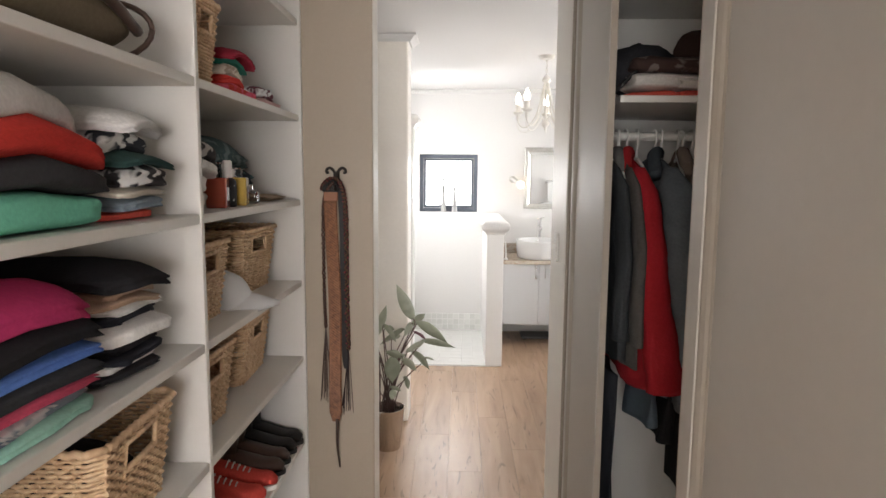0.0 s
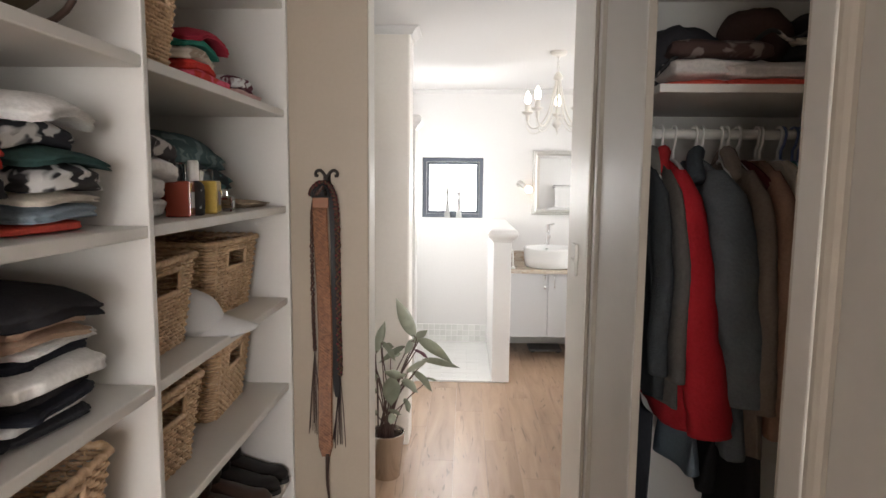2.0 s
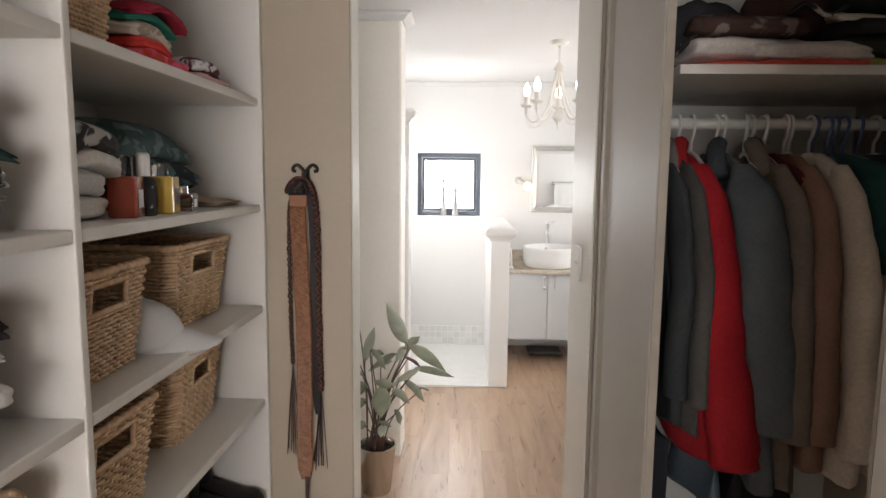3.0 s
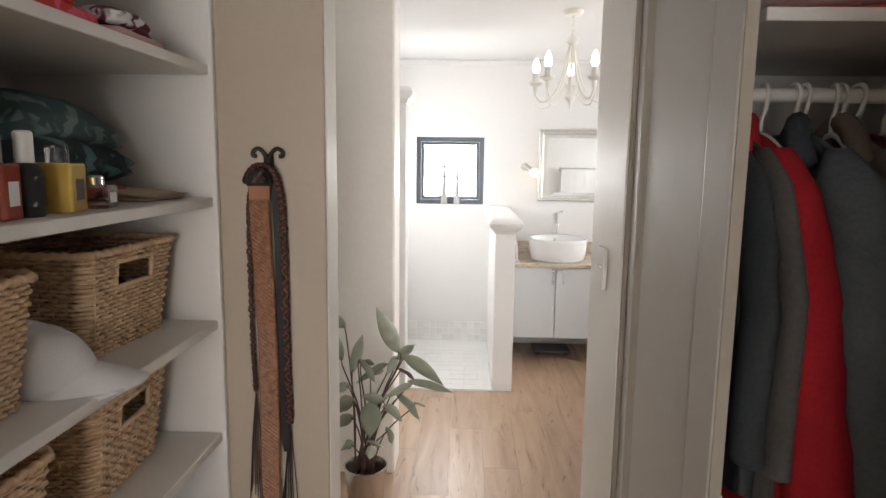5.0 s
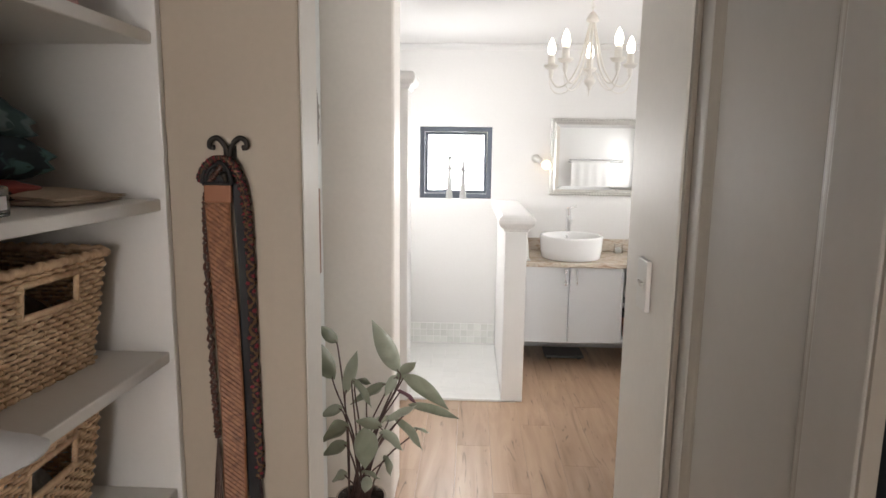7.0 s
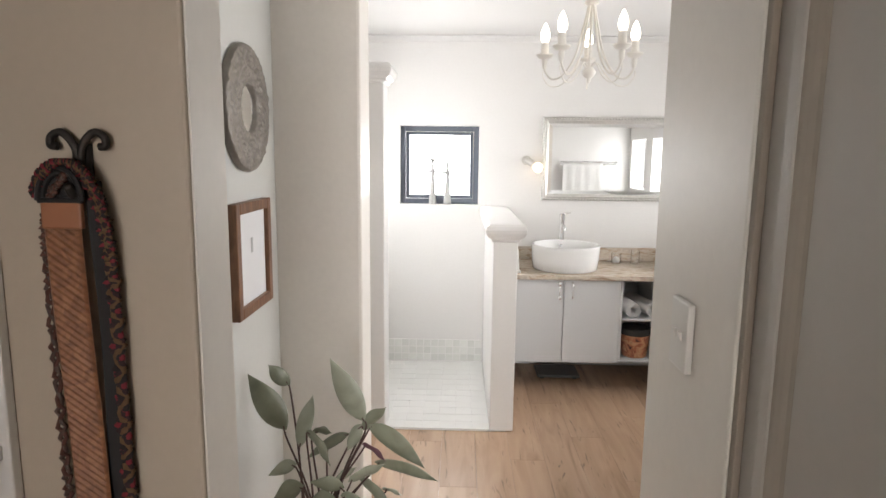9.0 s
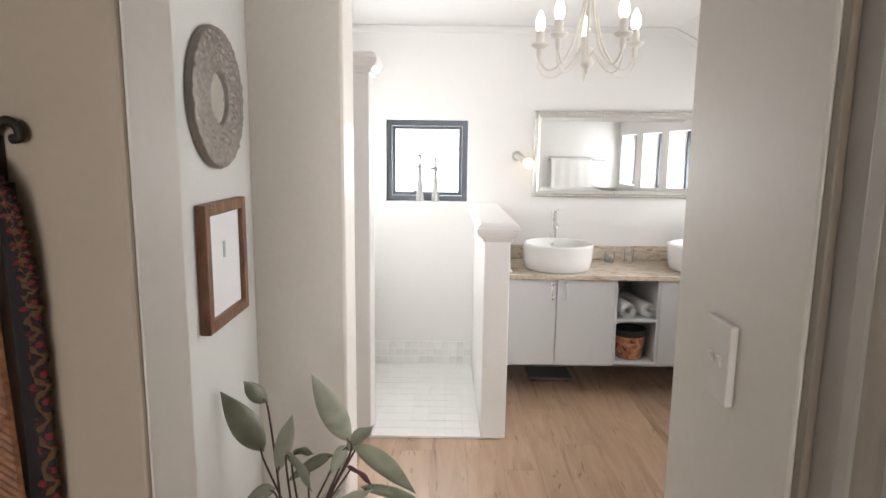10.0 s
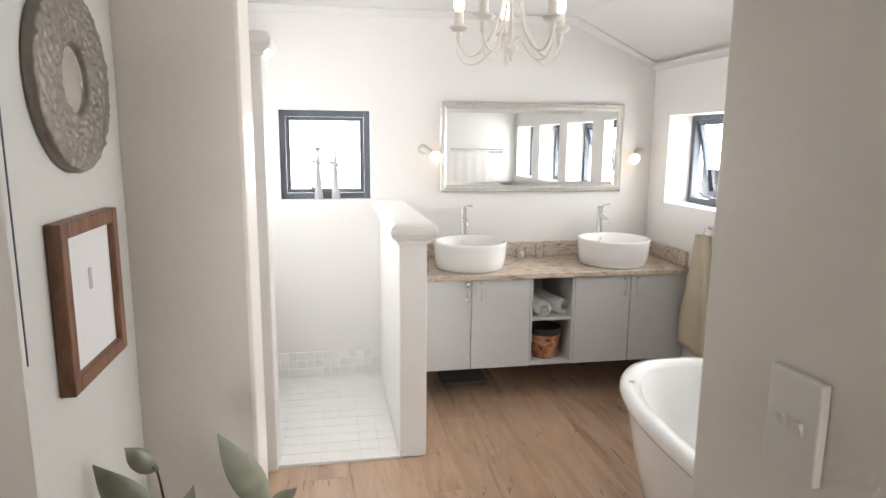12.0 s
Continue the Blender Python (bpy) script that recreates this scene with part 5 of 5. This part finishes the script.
# sconces
def sconce(x, z, s):
    p = tagged(empty("wall_spotlight", (x, 6.149, z)), "small brushed wall spotlight with a lit bulb", "wall lamp", "spotlights beside the mirror")
    bm = bmesh.new()
    loops = [[(r * math.cos(a), y, r * math.sin(a)) for a in [2 * math.pi * i / 24 for i in range(24)]] for r, y in ((0.034, 0), (0.034, -0.014), (0.026, -0.018), (0.008, -0.020))]
    rings(bm, loops)
    tube(bm, [(0, -0.018, 0), (0, -0.045, 0)], 0.007, 8)
    finish("base", bm, PEWTER, p, smooth="angle")
    bm = bmesh.new()
    tube(bm, [(-s * 0.01, -0.045, 0.010), (s * 0.022, -0.060, -0.012), (s * 0.045, -0.070, -0.030)], 0.022, 16, 0.026)
    finish("holder", bm, PEWTER, p, smooth="angle")
    bm = bmesh.new()
    lathe(bm, [(0.001, -0.036), (0.022, -0.028), (0.036, -0.005), (0.033, 0.015), (0.016, 0.032), (0.001, 0.036)], s * 0.074, -0.088, -0.050, 20)
    finish("bulb", bm, WARM_BULB, p, smooth=True)
    return p


sconce(0.50, 1.535, 1)
sconce(2.035, 1.525, -1)


DULL_SILVER = material("dull_silver", (0.42, 0.42, 0.41), 0.55, 0.2, vary=0.1)


# candlesticks on the window sill
def candlestick(x, h, kind):
    p = tagged(empty("candlestick", (x, 6.195, 1.2055)), "slender silver candlestick figure on the window sill", "ornament", "candlesticks on the sill")
    bm = bmesh.new()
    lathe(bm, [(0.029, 0), (0.029, 0.004), (0.024, 0.05), (0.017, h * 0.45), (0.012, h * 0.62), (0.016, h * 0.72), (0.010, h * 0.80), (0.009, h * 0.9), (0.009, h * 0.93), (0.022 if kind else 0.006, h * 0.97), (0.024 if kind else 0.002, h)], seg=20)
    tube(bm, spline([(-0.04, 0, h * 0.735), (-0.015, 0, h * 0.72), (0.01, 0, h * 0.71), (0.038 if kind else 0.02, 0, h * (0.725 if kind else 0.66))], 5), 0.010, 8, 0.006)
    finish("figure", bm, DULL_SILVER, p, smooth=True)
    return p


candlestick(-0.182, 0.335, True)
candlestick(-0.072, 0.325, False)

# ---- chandelier ----
CX, CY = 0.582, 4.43
ch = tagged(empty("chandelier", (CX, CY, 0)), "cream painted metal chandelier with candle bulbs lit", "chandelier")
bm = bmesh.new()
lathe(bm, [(0.001, 2.399), (0.056, 2.399), (0.055, 2.388), (0.045, 2.375), (0.012, 2.366), (0.004, 2.355)], seg=28, cap=False)
finish("ceiling_rose", bm, CHANDELIER_PAINT, ch, smooth="angle")
bm = bmesh.new()
for i in range(5):
    z = 2.352 - i * 0.018
    tube(bm, [(0.007 * math.cos(a) * (i % 2), 0.007 * math.cos(a) * (1 - i % 2), z + 0.012 * math.sin(a)) for a in [2 * math.pi * k / 10 for k in range(11)]], 0.002, 5)
finish("chain", bm, CHANDELIER_PAINT, ch)
bm = bmesh.new()
lathe(bm, [(0.003, 2.272), (0.010, 2.268), (0.020, 2.255), (0.030, 2.235), (0.031, 2.225), (0.016, 2.215), (0.008, 2.205), (0.006, 1.98), (0.012, 1.960), (0.028, 1.943), (0.030, 1.933), (0.022, 1.918), (0.008, 1.908), (0.010, 1.900), (0.003, 1.888)], seg=24)
finish("stem", bm, CHANDELIER_PAINT, ch, smooth=True)
for k in range(5):
    a = 2 * math.pi * k / 5 + radians(81)
    c, s = math.cos(a), math.sin(a)
    P = lambda r, z: (r * c, r * s, z)
    bm = bmesh.new()
    tube(bm, spline([P(0.012, 2.225), P(0.03, 2.14), P(0.065, 2.01), P(0.12, 1.93), P(0.17, 1.915), P(0.203, 1.95), P(0.207, 1.97)], 7), 0.0052, 8)
    tube(bm, spline([P(0.01, 1.955), P(0.04, 1.975), P(0.08, 1.925), P(0.13, 1.885), P(0.18, 1.885), P(0.211, 1.925), P(0.213, 1.95)], 7), 0.0028, 6)
    finish("arm", bm, CHANDELIER_PAINT, ch, smooth=True)
    bm = bmesh.new()
    lathe(bm, [(0.008, 2.0), (0.010, 2.006), (0.013, 2.03), (0.012, 2.042), (0.026, 2.046), (0.038, 2.058), (0.037, 2.064), (0.018, 2.066), (0.0175, 2.112), (0.012, 2.116)], 0.207 * c, 0.207 * s, -0.038, 20)
    finish("candle_cup", bm, CHANDELIER_PAINT, ch, smooth="angle")
    bm = bmesh.new()
    lathe(bm, [(0.012, 2.117), (0.019, 2.13), (0.021, 2.145), (0.017, 2.168), (0.009, 2.188), (0.002, 2.20)], 0.207 * c, 0.207 * s, -0.038, 16)
    finish("bulb", bm, BULB, ch, smooth=True)

# ---- bath ----
bath = tagged(empty("bathtub", (1.46, 3.76, 0)), "white freestanding oval bathtub with a rolled rim", "bathtub")


def oval(hx, hy, z, n=72, e=2.5):
    return [(hx * math.copysign(abs(math.cos(a)) ** (2 / e), math.cos(a)), hy * math.copysign(abs(math.sin(a)) ** (2 / e), math.sin(a)), z) for a in [2 * math.pi * i / n for i in range(n)]]


bm = bmesh.new()
rings(bm, [oval(0.33, 0.70, 0.002), oval(0.345, 0.715, 0.02), oval(0.40, 0.80, 0.30), oval(0.435, 0.852, 0.50), oval(0.44, 0.856, 0.525)], cap=False)
finish("skirt", bm, ENAMEL, bath, smooth=True)
bm = bmesh.new()
rings(bm, [oval(0.43, 0.846, 0.527), oval(0.452, 0.872, 0.528), oval(0.462, 0.882, 0.545), oval(0.462, 0.882, 0.565), oval(0.452, 0.872, 0.580), oval(0.425, 0.845, 0.585), oval(0.395, 0.812, 0.580), oval(0.380, 0.795, 0.560), oval(0.35, 0.74, 0.36), oval(0.31, 0.66, 0.20), oval(0.22, 0.5, 0.14), oval(0.02, 0.05, 0.135)], cap=False)
finish("tub", bm, ENAMEL, bath, smooth=True)
bm = bmesh.new()
lathe(bm, [(0.001, 0.586), (0.012, 0.586), (0.012, 0.590), (0.001, 0.591)], -0.33, 0.60, 0, 14)
finish("stud", bm, CHROME, bath, smooth="angle")

# towel on the right wall
hk = tagged(empty("towel_ring", (2.13, 5.37, 1.09)), "small chrome towel hook on the wall", "hook")
bm = bmesh.new()
tube(bm, spline([(-0.002, 0, 0.0), (-0.03, 0, 0.01), (-0.05, 0, -0.02), (-0.045, 0, -0.055), (-0.02, 0, -0.06)], 6), 0.006, 8)
lathe(bm, [(0.018, -0.008), (0.018, 0.008)], -0.006, 0, 0, 14)
finish("hook", bm, CHROME, hk, smooth=True)
bm = bmesh.new()
loops = []
for j in range(22):
    t = j / 21
    hw = 0.05 + 0.12 * min(1, t * 1.4)
    loops.append([(2.085 + 0.026 * math.cos(a) + 0.014 * math.sin(4 * a + 2 * t), 5.39 + hw * math.sin(a), 1.045 - 0.72 * t + 0.02 * math.sin(a) * t) for a in [2 * math.pi * i / 32 for i in range(32)]])
rings(bm, loops)
tagged(finish("hanging_towel", bm, LINEN, None, smooth=True), "beige linen towel hanging from a wall hook", "towel")

# towel rail on the wall beside the doorway
tr = tagged(empty("towel_rail", (1.60, 2.839, 1.47)), "chrome towel rail on the bathroom wall", "towel rail")
bm = bmesh.new()
tube(bm, [(-0.35, 0.08, 0), (0.35, 0.08, 0)], 0.009, 10)
tube(bm, [(-0.35, 0.13, 0.03), (0.35, 0.13, 0.03)], 0.009, 10)
for x in (-0.33, 0.33):
    tube(bm, [(x, 0, 0), (x, 0.08, 0), (x, 0.13, 0.03)], 0.010, 8)
finish("bar", bm, CHROME, tr, smooth="angle")
bm = bmesh.new()
prof = [(0.062, -0.52), (0.066, -0.2), (0.066, 0.0), (0.08, 0.016), (0.096, 0.0), (0.098, -0.2), (0.100, -0.60), (0.092, -0.60), (0.089, -0.2), (0.087, -0.004), (0.08, 0.0095), (0.072, -0.004), (0.073, -0.2), (0.070, -0.52)]
rings(bm, [[(x, y + 2.839 + 0.008 * math.sin(x * 55) * (z < -0.1), z + 1.47) for y, z in prof] for x in [1.29 + 0.035 * i for i in range(15)]])
tagged(finish("bath_towel", bm, TERRY, None, smooth="angle"), "white bath towel folded over a chrome rail", "towel")

# ---- pieces: shower tiles, floor planks ----
def tile_mesh(name, w, h, d, mat, bev=0.0015):
    bm = bmesh.new()
    box(bm, -w / 2, -h / 2, 0, w / 2, h / 2, d)
    bmesh.ops.recalc_face_normals(bm, faces=bm.faces[:])
    for q in bm.verts:
        if q.co.z > d / 2:
            q.co.x -= math.copysign(bev, q.co.x)
            q.co.y -= math.copysign(bev, q.co.y)
    me = bpy.data.meshes.new(name)
    bm.to_mesh(me)
    bm.free()
    me.materials.append(mat)
    return me


shower = bpy.data.objects["floor_shower"]
tm = tile_mesh("tile", 0.0968, 0.0968, 0.0014, CERAMIC_TILE, 0.0005)
x = 0.16
while x > -0.92:
    y = 5.025
    while y < 6.14:
        ob = new("tile", tm)
        ob.parent, ob.matrix_local = shower, pose(x, y, 0.0045 + random.uniform(-0.0004, 0.0004), random.uniform(-0.1, 0.1), random.uniform(-0.1, 0.1))
        y += 0.098
    x -= 0.098
structure("trim_tile_bed", [(-0.94, 6.142, 0.006, 0.208, 6.1495, 0.178)], GROUT, "grout bed of the shower tile skirting")
bed = bpy.data.objects["trim_tile_bed"]
mm = tile_mesh("tile", 0.051, 0.051, 0.0022, MOSAIC)
x = 0.178
while x > -0.92:
    for r in range(3):
        ob = new("tile", mm)
        ob.parent, ob.matrix_local = bed, pose(x, 6.1415, 0.040 + r * 0.0555, 90)
    x -= 0.0555

pw, plen = 0.182, 1.22
x, col = -1.15, 0
meshes = {}
while x < 2.13:
    x1 = min(x + pw, 2.128)
    y = -2.59 - (col * 0.47) % plen
    end = 4.96 if x + pw / 2 < 0.28 else 6.148
    while y < end:
        a, b = max(y, -2.59 if x < 1.2 else 2.70), min(y + plen, end)
        if b - a > 0.02:
            key = (round(x1 - x, 3), round(b - a, 3))
            if key not in meshes:
                meshes[key] = tile_mesh("plank", key[0] - 0.0004, key[1] - 0.0004, 0.0085, PLANK, 0.0003)
            ob = new("plank", meshes[key])
            ob.parent = floor
            ob.matrix_local = pose((x + x1) / 2, (a + b) / 2, -0.0085)
        y += plen
    x += pw
    col += 1
